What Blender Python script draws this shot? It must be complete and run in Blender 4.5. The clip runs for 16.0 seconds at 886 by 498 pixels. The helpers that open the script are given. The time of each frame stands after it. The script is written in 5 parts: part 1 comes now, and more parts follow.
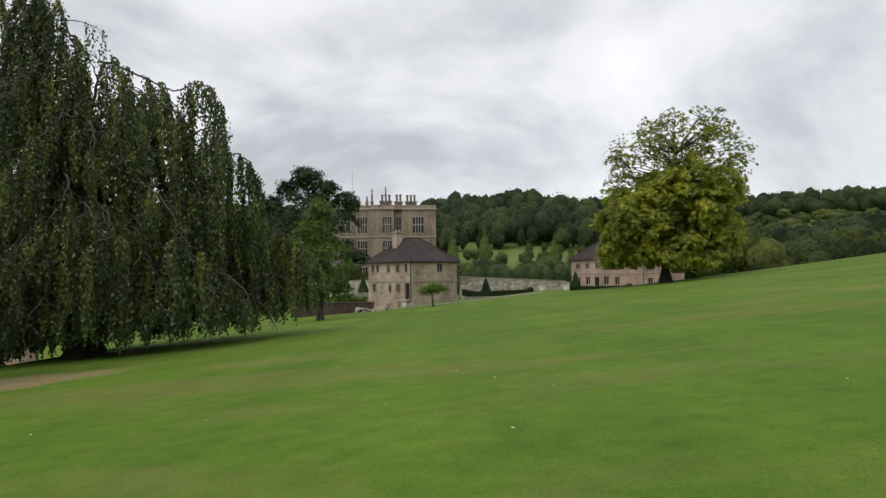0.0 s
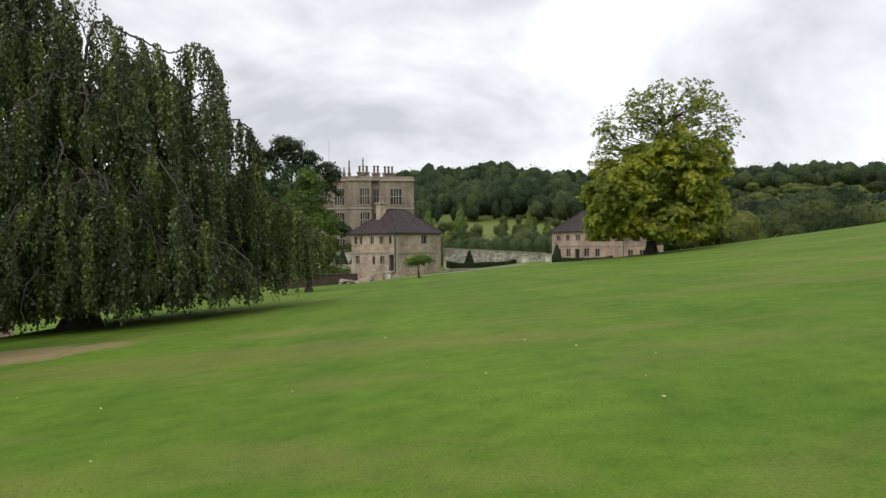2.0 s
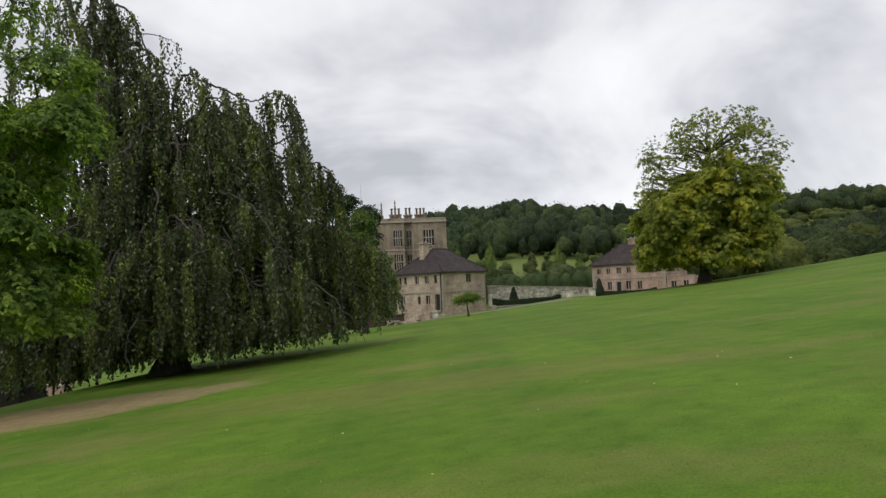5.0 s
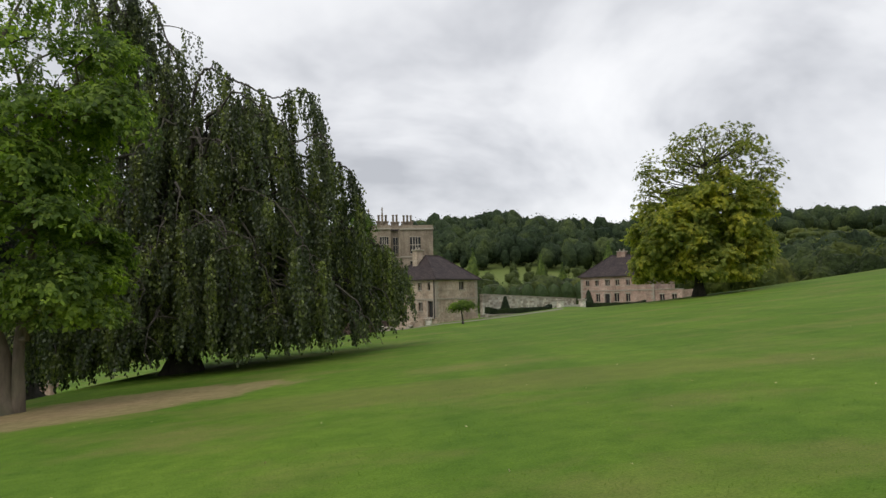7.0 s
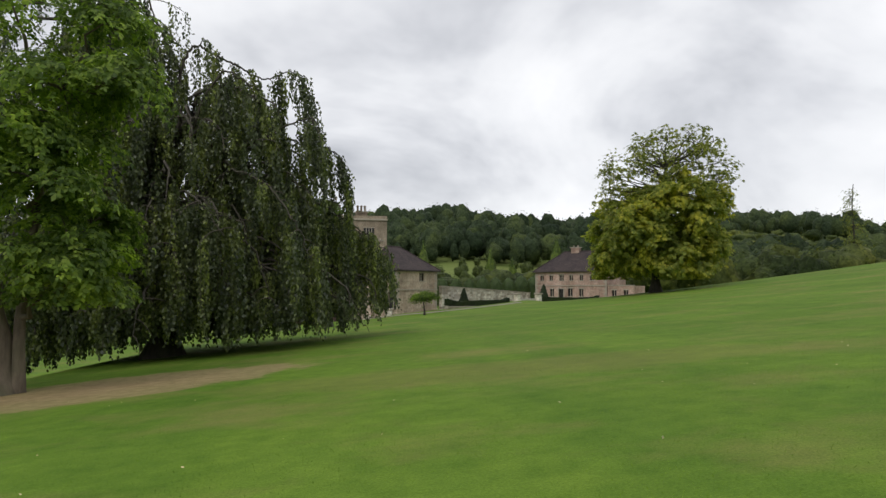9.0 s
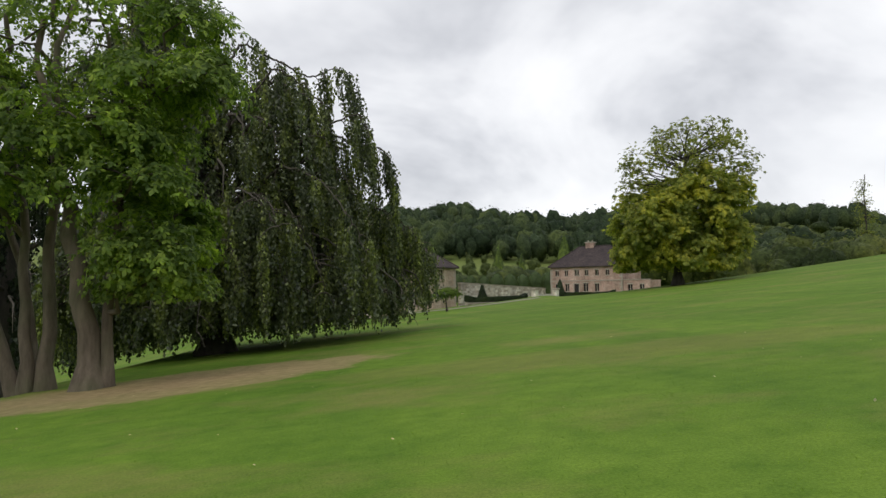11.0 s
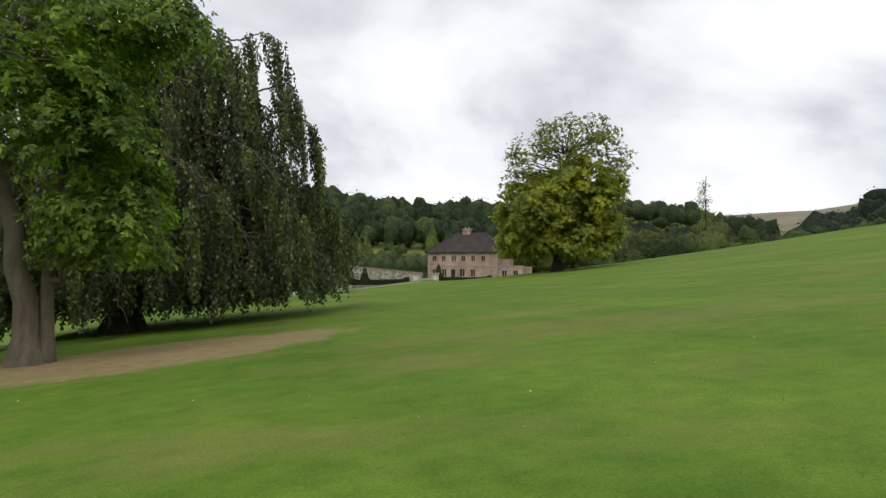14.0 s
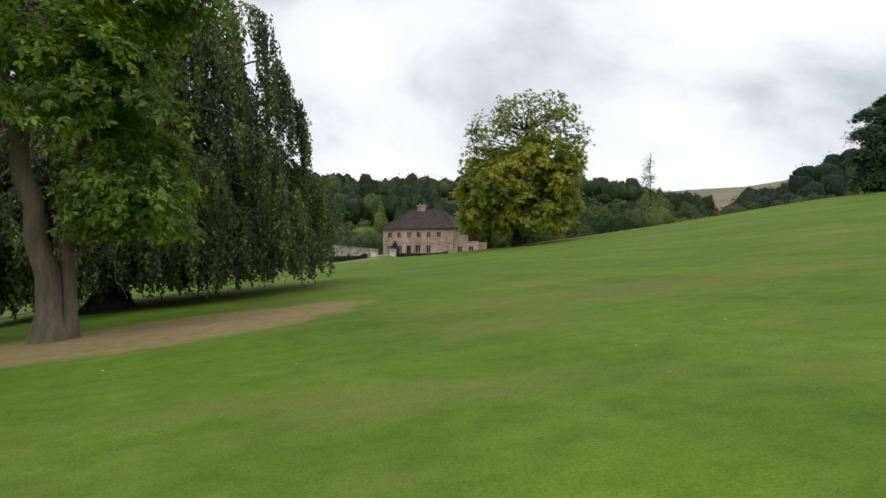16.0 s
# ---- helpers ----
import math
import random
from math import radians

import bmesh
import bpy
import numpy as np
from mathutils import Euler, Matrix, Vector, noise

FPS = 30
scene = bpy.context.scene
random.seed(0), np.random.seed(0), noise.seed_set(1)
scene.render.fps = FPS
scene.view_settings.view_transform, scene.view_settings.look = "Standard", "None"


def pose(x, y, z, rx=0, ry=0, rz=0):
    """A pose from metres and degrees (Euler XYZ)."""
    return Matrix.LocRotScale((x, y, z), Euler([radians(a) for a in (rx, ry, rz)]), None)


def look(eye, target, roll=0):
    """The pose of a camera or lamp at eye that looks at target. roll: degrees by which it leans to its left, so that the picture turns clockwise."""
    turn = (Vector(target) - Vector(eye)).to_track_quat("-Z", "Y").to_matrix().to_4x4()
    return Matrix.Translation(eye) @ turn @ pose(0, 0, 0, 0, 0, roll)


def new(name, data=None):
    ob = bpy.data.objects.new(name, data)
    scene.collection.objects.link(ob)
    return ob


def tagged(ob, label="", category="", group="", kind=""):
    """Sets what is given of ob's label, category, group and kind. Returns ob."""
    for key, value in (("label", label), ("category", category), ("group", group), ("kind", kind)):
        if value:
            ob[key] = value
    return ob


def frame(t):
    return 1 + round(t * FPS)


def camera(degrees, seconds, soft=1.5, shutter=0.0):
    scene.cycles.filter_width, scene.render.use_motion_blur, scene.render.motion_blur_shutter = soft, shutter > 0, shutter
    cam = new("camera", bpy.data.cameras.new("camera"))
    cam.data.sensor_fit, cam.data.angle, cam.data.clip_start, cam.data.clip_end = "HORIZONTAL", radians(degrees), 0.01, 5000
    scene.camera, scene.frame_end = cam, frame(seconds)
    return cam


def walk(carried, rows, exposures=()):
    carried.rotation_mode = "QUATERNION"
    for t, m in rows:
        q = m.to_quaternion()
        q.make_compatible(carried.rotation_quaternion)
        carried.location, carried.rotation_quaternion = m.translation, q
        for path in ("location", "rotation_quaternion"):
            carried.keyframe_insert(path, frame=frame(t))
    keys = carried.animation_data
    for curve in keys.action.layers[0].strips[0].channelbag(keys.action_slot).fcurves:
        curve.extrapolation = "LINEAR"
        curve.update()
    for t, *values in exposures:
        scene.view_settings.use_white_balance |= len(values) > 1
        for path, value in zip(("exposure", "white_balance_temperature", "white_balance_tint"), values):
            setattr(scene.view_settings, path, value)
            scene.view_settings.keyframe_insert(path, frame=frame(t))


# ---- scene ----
cam = camera(66.9, 16.0, soft=1.45)
PATH = [
    (0, (-0.073, -0.393, 1.304), (-0.067, 1.606, 1.377), -0.6),
    (0.5, (-0.499, -0.193, 1.293), (-0.489, 1.807, 1.293), -0.5),
    (1, (-0.92, -0.021, 1.277), (-0.899, 1.979, 1.264), -1.3),
    (1.5, (-1.337, 0.099, 1.244), (-1.274, 2.098, 1.243), -0.5),
    (2, (-1.739, 0.095, 1.208), (-1.65, 2.093, 1.198), -0.5),
    (2.5, (-2.158, -0.005, 1.179), (-2.032, 1.991, 1.176), -0.2),
    (3, (-2.643, -0.125, 1.138), (-2.502, 1.87, 1.137), 0.0),
    (3.5, (-3.079, -0.089, 1.083), (-3.084, 1.911, 1.093), -1.2),
    (4, (-3.553, 0.021, 1.044), (-3.637, 2.019, 1.082), -0.9),
    (4.5, (-4.028, 0.121, 1.014), (-4.062, 2.119, 1.093), -0.5),
    (5, (-4.557, 0.09, 0.973), (-4.535, 2.087, 1.086), -2.7),
    (5.2, (-4.761, 0.102, 0.965), (-4.729, 2.099, 1.077), -1.5),
    (7.5, (-7.076, 0.431, 0.731), (-6.946, 2.421, 0.877), -1.3),
    (8, (-7.614, 0.429, 0.701), (-7.407, 2.413, 0.851), -0.9),
    (8.2, (-7.81, 0.432, 0.691), (-7.585, 2.413, 0.837), -0.5),
    (10.3, (-9.868, 0.355, 0.464), (-9.612, 2.337, 0.543), 0.1),
    (10.5, (-10.084, 0.356, 0.455), (-9.825, 2.337, 0.533), -0.1),
    (11, (-10.669, 0.438, 0.373), (-10.435, 2.421, 0.484), -0.9),
    (11.5, (-11.16, 0.556, 0.313), (-10.962, 2.544, 0.417), -0.2),
    (12, (-11.656, 0.628, 0.268), (-11.434, 2.613, 0.373), -0.3),
    (12.5, (-12.154, 0.76, 0.237), (-11.921, 2.745, 0.317), -0.1),
    (13, (-12.618, 0.876, 0.171), (-12.303, 2.85, 0.255), -0.2),
    (13.5, (-13.087, 0.983, 0.096), (-12.572, 2.914, 0.172), -0.3),
    (14, (-13.631, 1.02, 0.062), (-12.999, 2.917, 0.128), 0.2),
    (14.5, (-14.085, 1.082, 0.043), (-13.424, 2.969, 0.085), 0.3),
    (15, (-14.595, 1.174, 0.019), (-13.878, 3.04, 0.046), 0.0),
    (15.5, (-15.095, 1.197, -0.005), (-14.338, 3.048, 0.001), -0.2),
    (16, (-15.679, 1.228, -0.07), (-14.893, 3.067, -0.073), -0.3),
]
walk(cam, [(t, look(eye, target, roll)) for t, eye, target, roll in PATH],
     exposures=[(0, -0.02), (1, 0.24), (2, 0.2), (3, 0.04), (3.5, 0.12), (4.2, 0.1), (5, -0.05), (8, -0.02), (11, 0.03), (16, 0.1)])

# ---- light ----
world = bpy.data.worlds.new("overcast_sky")
scene.world = world
world.use_nodes = True
SUN_EL, SUN_AZ = radians(52), radians(215)


def build_sky():
    nt = world.node_tree
    nt.nodes.clear()
    N = nt.nodes.new
    L = nt.links.new
    out = N("ShaderNodeOutputWorld")
    bg = N("ShaderNodeBackground")
    bg.inputs[1].default_value = 1.0
    tc = N("ShaderNodeTexCoord")
    sep = N("ShaderNodeSeparateXYZ")
    L(tc.outputs["Generated"], sep.inputs[0])
    # flat cloud deck seen in perspective
    zc = N("ShaderNodeMath"); zc.operation = "MAXIMUM"; zc.inputs[1].default_value = 0.0
    L(sep.outputs[2], zc.inputs[0])
    za = N("ShaderNodeMath"); za.operation = "ADD"; za.inputs[1].default_value = 0.62
    L(zc.outputs[0], za.inputs[0])
    dx = N("ShaderNodeMath"); dx.operation = "DIVIDE"
    dy = N("ShaderNodeMath"); dy.operation = "DIVIDE"
    L(sep.outputs[0], dx.inputs[0]); L(za.outputs[0], dx.inputs[1])
    L(sep.outputs[1], dy.inputs[0]); L(za.outputs[0], dy.inputs[1])
    comb = N("ShaderNodeCombineXYZ")
    L(dx.outputs[0], comb.inputs[0]); L(dy.outputs[0], comb.inputs[1])
    mp = N("ShaderNodeMapping")
    mp.inputs["Location"].default_value = CLOUD_SHIFT
    mp.inputs["Rotation"].default_value = (0, 0, 0.35)
    mp.inputs["Scale"].default_value = (0.8, 1.0, 1)
    L(comb.outputs[0], mp.inputs[0])
    n1 = N("ShaderNodeTexNoise")
    n1.inputs["Scale"].default_value = 2.3
    n1.inputs["Detail"].default_value = 5
    n1.inputs["Roughness"].default_value = 0.54
    n1.inputs["Distortion"].default_value = 0.5
    L(mp.outputs[0], n1.inputs[0])
    n2 = N("ShaderNodeTexNoise")
    n2.inputs["Scale"].default_value = 5.5
    n2.inputs["Detail"].default_value = 5
    L(mp.outputs[0], n2.inputs[0])
    mixn = N("ShaderNodeMix"); mixn.data_type = "FLOAT"
    mixn.inputs[0].default_value = 0.25
    L(n1.outputs[0], mixn.inputs[2]); L(n2.outputs[0], mixn.inputs[3])
    ramp = N("ShaderNodeValToRGB")
    e = ramp.color_ramp.elements
    e[0].position, e[0].color = 0.37, (0.56, 0.575, 0.615, 1)
    e[1].position, e[1].color = 0.61, (1.05, 1.055, 1.075, 1)
    m = ramp.color_ramp.elements.new(0.45)
    m.color = (0.77, 0.782, 0.82, 1)
    m = ramp.color_ramp.elements.new(0.51)
    m.color = (0.91, 0.92, 0.95, 1)
    L(mixn.outputs[0], ramp.inputs[0])
    # clear sky behind the thinnest cloud
    sky = N("ShaderNodeTexSky")
    sky.sky_type = "NISHITA"
    sky.sun_disc = False
    sky.sun_elevation, sky.sun_rotation = SUN_EL, SUN_AZ
    skyk = N("ShaderNodeMix"); skyk.data_type = "RGBA"; skyk.blend_type = "MULTIPLY"
    skyk.inputs[0].default_value = 1.0
    L(sky.outputs[0], skyk.inputs[6])
    skyk.inputs[7].default_value = (0.1, 0.1, 0.1, 1)
    mx = N("ShaderNodeMix"); mx.data_type = "RGBA"
    mx.inputs[0].default_value = 0.93
    L(skyk.outputs[2], mx.inputs[6]); L(ramp.outputs[0], mx.inputs[7])
    L(mx.outputs[2], bg.inputs[0]); L(bg.outputs[0], out.inputs[0])


CLOUD_SHIFT = (1.7, 0.4, 0.0)
build_sky()
sun_data = bpy.data.lights.new("sun", "SUN")
sun_data.energy, sun_data.angle, sun_data.color = 1.0, radians(25), (1.0, 0.96, 0.9)
sun = new("sun", sun_data)
sun.matrix_world = look((60 * math.sin(SUN_AZ), 60 * math.cos(SUN_AZ), 80), (0, 0, 0))

# ---- materials ----


def mat(name, build):
    m = bpy.data.materials.new(name)
    m.use_nodes = True
    nt = m.node_tree
    b = nt.nodes["Principled BSDF"]
    build(nt, b, nt.nodes.new, nt.links.new)
    return m


def noise_node(nt, scale, detail=4, rough=0.55, coord="Object", stretch=None, distort=0.0):
    tc = nt.nodes.new("ShaderNodeTexCoord")
    n = nt.nodes.new("ShaderNodeTexNoise")
    n.inputs["Scale"].default_value = scale
    n.inputs["Detail"].default_value = detail
    n.inputs["Roughness"].default_value = rough
    n.inputs["Distortion"].default_value = distort
    if stretch:
        mp = nt.nodes.new("ShaderNodeMapping")
        mp.inputs["Scale"].default_value = stretch[:3]
        if len(stretch) > 3:
            mp.inputs["Rotation"].default_value = (0, 0, radians(stretch[3]))
        nt.links.new(tc.outputs[coord], mp.inputs[0])
        nt.links.new(mp.outputs[0], n.inputs[0])
    else:
        nt.links.new(tc.outputs[coord], n.inputs[0])
    return n.outputs[0]


def ramp_node(nt, fac, stops):
    r = nt.nodes.new("ShaderNodeValToRGB")
    e = r.color_ramp.elements
    while len(e) < len(stops):
        e.new(0.5)
    for el, (p, c) in zip(e, stops):
        el.position = p
        el.color = (*c, 1) if len(c) == 3 else c
    nt.links.new(fac, r.inputs[0])
    return r.outputs[0]


def mix_node(nt, fac, a, b, mode="MIX"):
    m = nt.nodes.new("ShaderNodeMix")
    m.data_type = "RGBA"
    m.blend_type = mode
    for sock, v in ((0, fac), (6, a), (7, b)):
        if isinstance(v, (int, float)):
            m.inputs[sock].default_value = v
        elif isinstance(v, tuple):
            m.inputs[sock].default_value = (*v, 1)
        else:
            nt.links.new(v, m.inputs[sock])
    return m.outputs[2]


def bump_node(nt, b, height, strength, dist=0.02):
    bp = nt.nodes.new("ShaderNodeBump")
    bp.inputs["Strength"].default_value = strength
    bp.inputs["Distance"].default_value = dist
    nt.links.new(height, bp.inputs["Height"])
    nt.links.new(bp.outputs[0], b.inputs["Normal"])


def math_node(nt, op, a, b=None):
    m = nt.nodes.new("ShaderNodeMath")
    m.operation = op
    for i, v in enumerate((a, b)):
        if v is None:
            continue
        if isinstance(v, (int, float)):
            m.inputs[i].default_value = v
        else:
            nt.links.new(v, m.inputs[i])
    return m.outputs[0]


def leaf_mat(name, dark, mid, light, trans=0.3, patch=0.35, rough=0.55, tint=None, stretch=None, spec=0.2, relief=0.0):
    """Leaves: colour by leaf and by clump, clump shading included, with some light let through."""
    def build(nt, b, N, L):
        geo = N("ShaderNodeNewGeometry")
        c = ramp_node(nt, geo.outputs["Random Per Island"], [(0.0, dark), (0.5, mid), (1.0, light)])
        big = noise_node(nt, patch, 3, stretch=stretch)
        # clump tone varies at random and also paints in shaded gaps and lit sprays
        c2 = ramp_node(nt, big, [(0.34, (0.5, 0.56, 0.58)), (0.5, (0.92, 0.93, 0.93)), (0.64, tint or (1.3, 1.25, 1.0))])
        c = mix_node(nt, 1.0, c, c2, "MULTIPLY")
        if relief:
            relief_shade = noise_node(nt, relief, 6, 0.7)
            # shade painted into the bump's hollows, light onto its raised parts
            c = mix_node(nt, 1.0, c, ramp_node(nt, relief_shade, [(0.32, (0.42, 0.45, 0.48)), (0.5, (0.95, 0.95, 0.95)), (0.68, (1.5, 1.45, 1.25))]), "MULTIPLY")
            bump_node(nt, b, relief_shade, 1.0, 0.9 / relief)
        L(c, b.inputs["Base Color"])
        b.inputs["Roughness"].default_value = rough
        b.inputs["Specular IOR Level"].default_value = spec
        tr = N("ShaderNodeBsdfTranslucent")
        L(mix_node(nt, 1.0, c, (1.15, 1.3, 0.7), "MULTIPLY"), tr.inputs[0])
        ms = N("ShaderNodeMixShader")
        ms.inputs[0].default_value = trans
        L(b.outputs[0], ms.inputs[1]); L(tr.outputs[0], ms.inputs[2])
        L(ms.outputs[0], nt.nodes["Material Output"].inputs[0])
    return mat(name, build)


def bark_mat(name, dark, light, green=0.0, scale=6):
    def build(nt, b, N, L):
        n = noise_node(nt, scale, 6, 0.65, stretch=(1, 1, 0.22))
        c = ramp_node(nt, n, [(0.3, dark), (0.68, light)])
        g = noise_node(nt, 0.9, 3)
        c = mix_node(nt, ramp_node(nt, g, [(0.45, (0, 0, 0)), (0.7, (green, green, green))]), c, (0.07, 0.085, 0.035))
        L(c, b.inputs["Base Color"])
        b.inputs["Roughness"].default_value = 0.92
        bump_node(nt, b, n, 0.7, 0.04)
    return mat(name, build)


def stone_mat(name, dark, light, pink, course=0.3, length=0.7, joint=0.6):
    """Coursed stone: blocks, tonal drift from block to block, stains."""
    def build(nt, b, N, L):
        tc = N("ShaderNodeTexCoord")
        sep = N("ShaderNodeSeparateXYZ")
        L(tc.outputs["Object"], sep.inputs[0])
        run = math_node(nt, "ADD", sep.outputs[0], sep.outputs[1])
        cb = N("ShaderNodeCombineXYZ")
        L(run, cb.inputs[0]); L(sep.outputs[2], cb.inputs[1])
        br = N("ShaderNodeTexBrick")
        br.inputs["Scale"].default_value = 1.0
        br.inputs["Brick Width"].default_value = length
        br.inputs["Row Height"].default_value = course
        br.inputs["Mortar Size"].default_value = 0.012
        br.inputs["Color1"].default_value = (*dark, 1)
        br.inputs["Color2"].default_value = (*light, 1)
        br.inputs["Mortar"].default_value = (*[v * joint for v in light], 1)
        L(cb.outputs[0], br.inputs["Vector"])
        n = noise_node(nt, 1.1, 6, 0.65)
        c = mix_node(nt, ramp_node(nt, n, [(0.4, (0, 0, 0)), (0.75, (0.8, 0.8, 0.8))]), br.outputs[0], pink)
        n2 = noise_node(nt, 0.35, 5, 0.6, stretch=(1, 1, 0.35))
        c = mix_node(nt, 1.0, c, ramp_node(nt, n2, [(0.34, (0.52, 0.49, 0.46)), (0.5, (0.9, 0.88, 0.85)), (0.62, (1.12, 1.11, 1.1))]), "MULTIPLY")
        f = noise_node(nt, 3.2, 5, 0.7)
        c = mix_node(nt, 1.0, c, ramp_node(nt, f, [(0.33, (0.68, 0.66, 0.64)), (0.5, (0.98, 0.98, 0.98)), (0.68, (1.2, 1.19, 1.18))]), "MULTIPLY")
        L(c, b.inputs["Base Color"])
        b.inputs["Roughness"].default_value = 0.93
        bump_node(nt, b, br.outputs["Fac"], -0.5, 0.02)
    return mat(name, build)


def plain_mat(name, a, b_, rough=0.7, scale=5, metal=0.0, spec=0.4):
    def build(nt, b, N, L):
        n = noise_node(nt, scale, 5, 0.6)
        L(ramp_node(nt, n, [(0.3, a), (0.7, b_)]), b.inputs["Base Color"])
        b.inputs["Roughness"].default_value = rough
        b.inputs["Metallic"].default_value = metal
        b.inputs["Specular IOR Level"].default_value = spec
        bump_node(nt, b, n, 0.2, 0.01)
    return mat(name, build)


def roof_mat():
    def build(nt, b, N, L):
        tc = N("ShaderNodeTexCoord")
        sep = N("ShaderNodeSeparateXYZ")
        L(tc.outputs["Object"], sep.inputs[0])
        run = math_node(nt, "ADD", sep.outputs[0], math_node(nt, "MULTIPLY", sep.outputs[1], 1.0))
        cb = N("ShaderNodeCombineXYZ")
        L(run, cb.inputs[0]); L(sep.outputs[2], cb.inputs[1])
        br = N("ShaderNodeTexBrick")
        br.inputs["Scale"].default_value = 1.0
        br.inputs["Brick Width"].default_value = 0.32
        br.inputs["Row Height"].default_value = 0.13
        br.inputs["Mortar Size"].default_value = 0.01
        br.inputs["Color1"].default_value = (0.040, 0.032, 0.033, 1)
        br.inputs["Color2"].default_value = (0.066, 0.052, 0.052, 1)
        br.inputs["Mortar"].default_value = (0.03, 0.025, 0.025, 1)
        L(cb.outputs[0], br.inputs["Vector"])
        n = noise_node(nt, 0.8, 5, 0.65, stretch=(1, 1, 0.4))
        c = mix_node(nt, 1.0, br.outputs[0], ramp_node(nt, n, [(0.3, (0.75, 0.75, 0.78)), (0.7, (1.3, 1.22, 1.15))]), "MULTIPLY")
        L(c, b.inputs["Base Color"])
        b.inputs["Roughness"].default_value = 0.85
        b.inputs["Specular IOR Level"].default_value = 0.25
        bump_node(nt, b, br.outputs["Fac"], -0.6, 0.03)
    return mat("slate", build)


def glass_mat():
    def build(nt, b, N, L):
        n = noise_node(nt, 1.5, 2)
        L(ramp_node(nt, n, [(0.3, (0.012, 0.012, 0.014)), (0.7, (0.03, 0.03, 0.034))]), b.inputs["Base Color"])
        b.inputs["Roughness"].default_value = 0.12
        b.inputs["Specular IOR Level"].default_value = 0.5
    return mat("window_glass", build)


M_GLASS = glass_mat()
M_ROOF = roof_mat()
M_STONE = stone_mat("pavilion_stone", (0.38, 0.31, 0.245), (0.54, 0.45, 0.36), (0.48, 0.35, 0.27), 0.36, 0.9)
M_STONE_PINK = stone_mat("pink_stone", (0.38, 0.27, 0.225), (0.50, 0.38, 0.315), (0.48, 0.30, 0.245))
M_HOUSE = stone_mat("house_stone", (0.27, 0.225, 0.175), (0.33, 0.275, 0.215), (0.30, 0.235, 0.18), 0.4, 0.9)
M_TRIM = plain_mat("dressed_stone", (0.30, 0.26, 0.21), (0.40, 0.35, 0.29), 0.9, 2.5)
M_WALLSTONE = stone_mat("garden_wall_stone", (0.26, 0.23, 0.19), (0.76, 0.73, 0.66), (0.50, 0.42, 0.34), 0.34, 0.8)
M_DARKWALL = stone_mat("dark_brick", (0.07, 0.045, 0.038), (0.11, 0.07, 0.058), (0.06, 0.05, 0.04), 0.08, 0.24)
M_IRON = plain_mat("black_iron", (0.012, 0.012, 0.013), (0.03, 0.03, 0.03), 0.55, 8)
M_DOOR = plain_mat("dark_door_paint", (0.012, 0.012, 0.012), (0.03, 0.028, 0.026), 0.5, 4)
M_GATE = plain_mat("pale_gate_paint", (0.42, 0.38, 0.35), (0.55, 0.5, 0.46), 0.7, 3)
M_GRAVEL = plain_mat("gravel", (0.15, 0.14, 0.10), (0.27, 0.25, 0.20), 0.95, 9)
M_TUNNEL_SHADE = plain_mat("painted_tunnel_shade", (0.01, 0.01, 0.01), (0.02, 0.018, 0.016), 0.95, 2)
M_BARK_BEECH = bark_mat("beech_bark", (0.03, 0.025, 0.02), (0.085, 0.072, 0.058), 0.3)
M_BARK_DARK = bark_mat("dark_bark", (0.02, 0.017, 0.014), (0.06, 0.05, 0.042), 0.3)
M_BARK_MAPLE = bark_mat("maple_bark", (0.055, 0.042, 0.029), (0.16, 0.128, 0.094), 0.5, 4)
M_TWIG = plain_mat("twig_bark", (0.04, 0.033, 0.026), (0.10, 0.085, 0.066), 0.9, 6)
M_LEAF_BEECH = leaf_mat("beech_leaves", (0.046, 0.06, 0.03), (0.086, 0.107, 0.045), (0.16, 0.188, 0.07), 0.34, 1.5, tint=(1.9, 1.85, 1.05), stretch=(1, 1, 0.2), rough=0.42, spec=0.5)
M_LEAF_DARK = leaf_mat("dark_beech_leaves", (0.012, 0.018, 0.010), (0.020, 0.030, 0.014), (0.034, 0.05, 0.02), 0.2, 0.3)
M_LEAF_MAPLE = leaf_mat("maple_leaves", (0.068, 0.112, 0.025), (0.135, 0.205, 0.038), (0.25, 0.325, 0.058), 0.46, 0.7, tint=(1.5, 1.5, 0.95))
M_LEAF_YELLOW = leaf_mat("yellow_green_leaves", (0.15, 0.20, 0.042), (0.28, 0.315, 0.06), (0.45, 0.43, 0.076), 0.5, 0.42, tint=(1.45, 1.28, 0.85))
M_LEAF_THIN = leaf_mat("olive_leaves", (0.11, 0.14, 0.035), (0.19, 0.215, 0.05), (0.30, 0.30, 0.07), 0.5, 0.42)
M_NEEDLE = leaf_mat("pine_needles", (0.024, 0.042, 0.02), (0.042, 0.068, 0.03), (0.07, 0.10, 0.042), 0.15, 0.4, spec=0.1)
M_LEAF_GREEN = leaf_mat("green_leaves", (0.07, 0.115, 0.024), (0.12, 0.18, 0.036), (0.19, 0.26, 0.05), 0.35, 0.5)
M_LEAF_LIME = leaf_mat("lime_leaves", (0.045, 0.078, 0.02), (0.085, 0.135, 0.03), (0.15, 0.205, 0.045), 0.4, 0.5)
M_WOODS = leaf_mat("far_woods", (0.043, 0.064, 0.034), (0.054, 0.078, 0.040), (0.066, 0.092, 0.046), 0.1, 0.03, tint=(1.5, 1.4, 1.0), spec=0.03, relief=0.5)
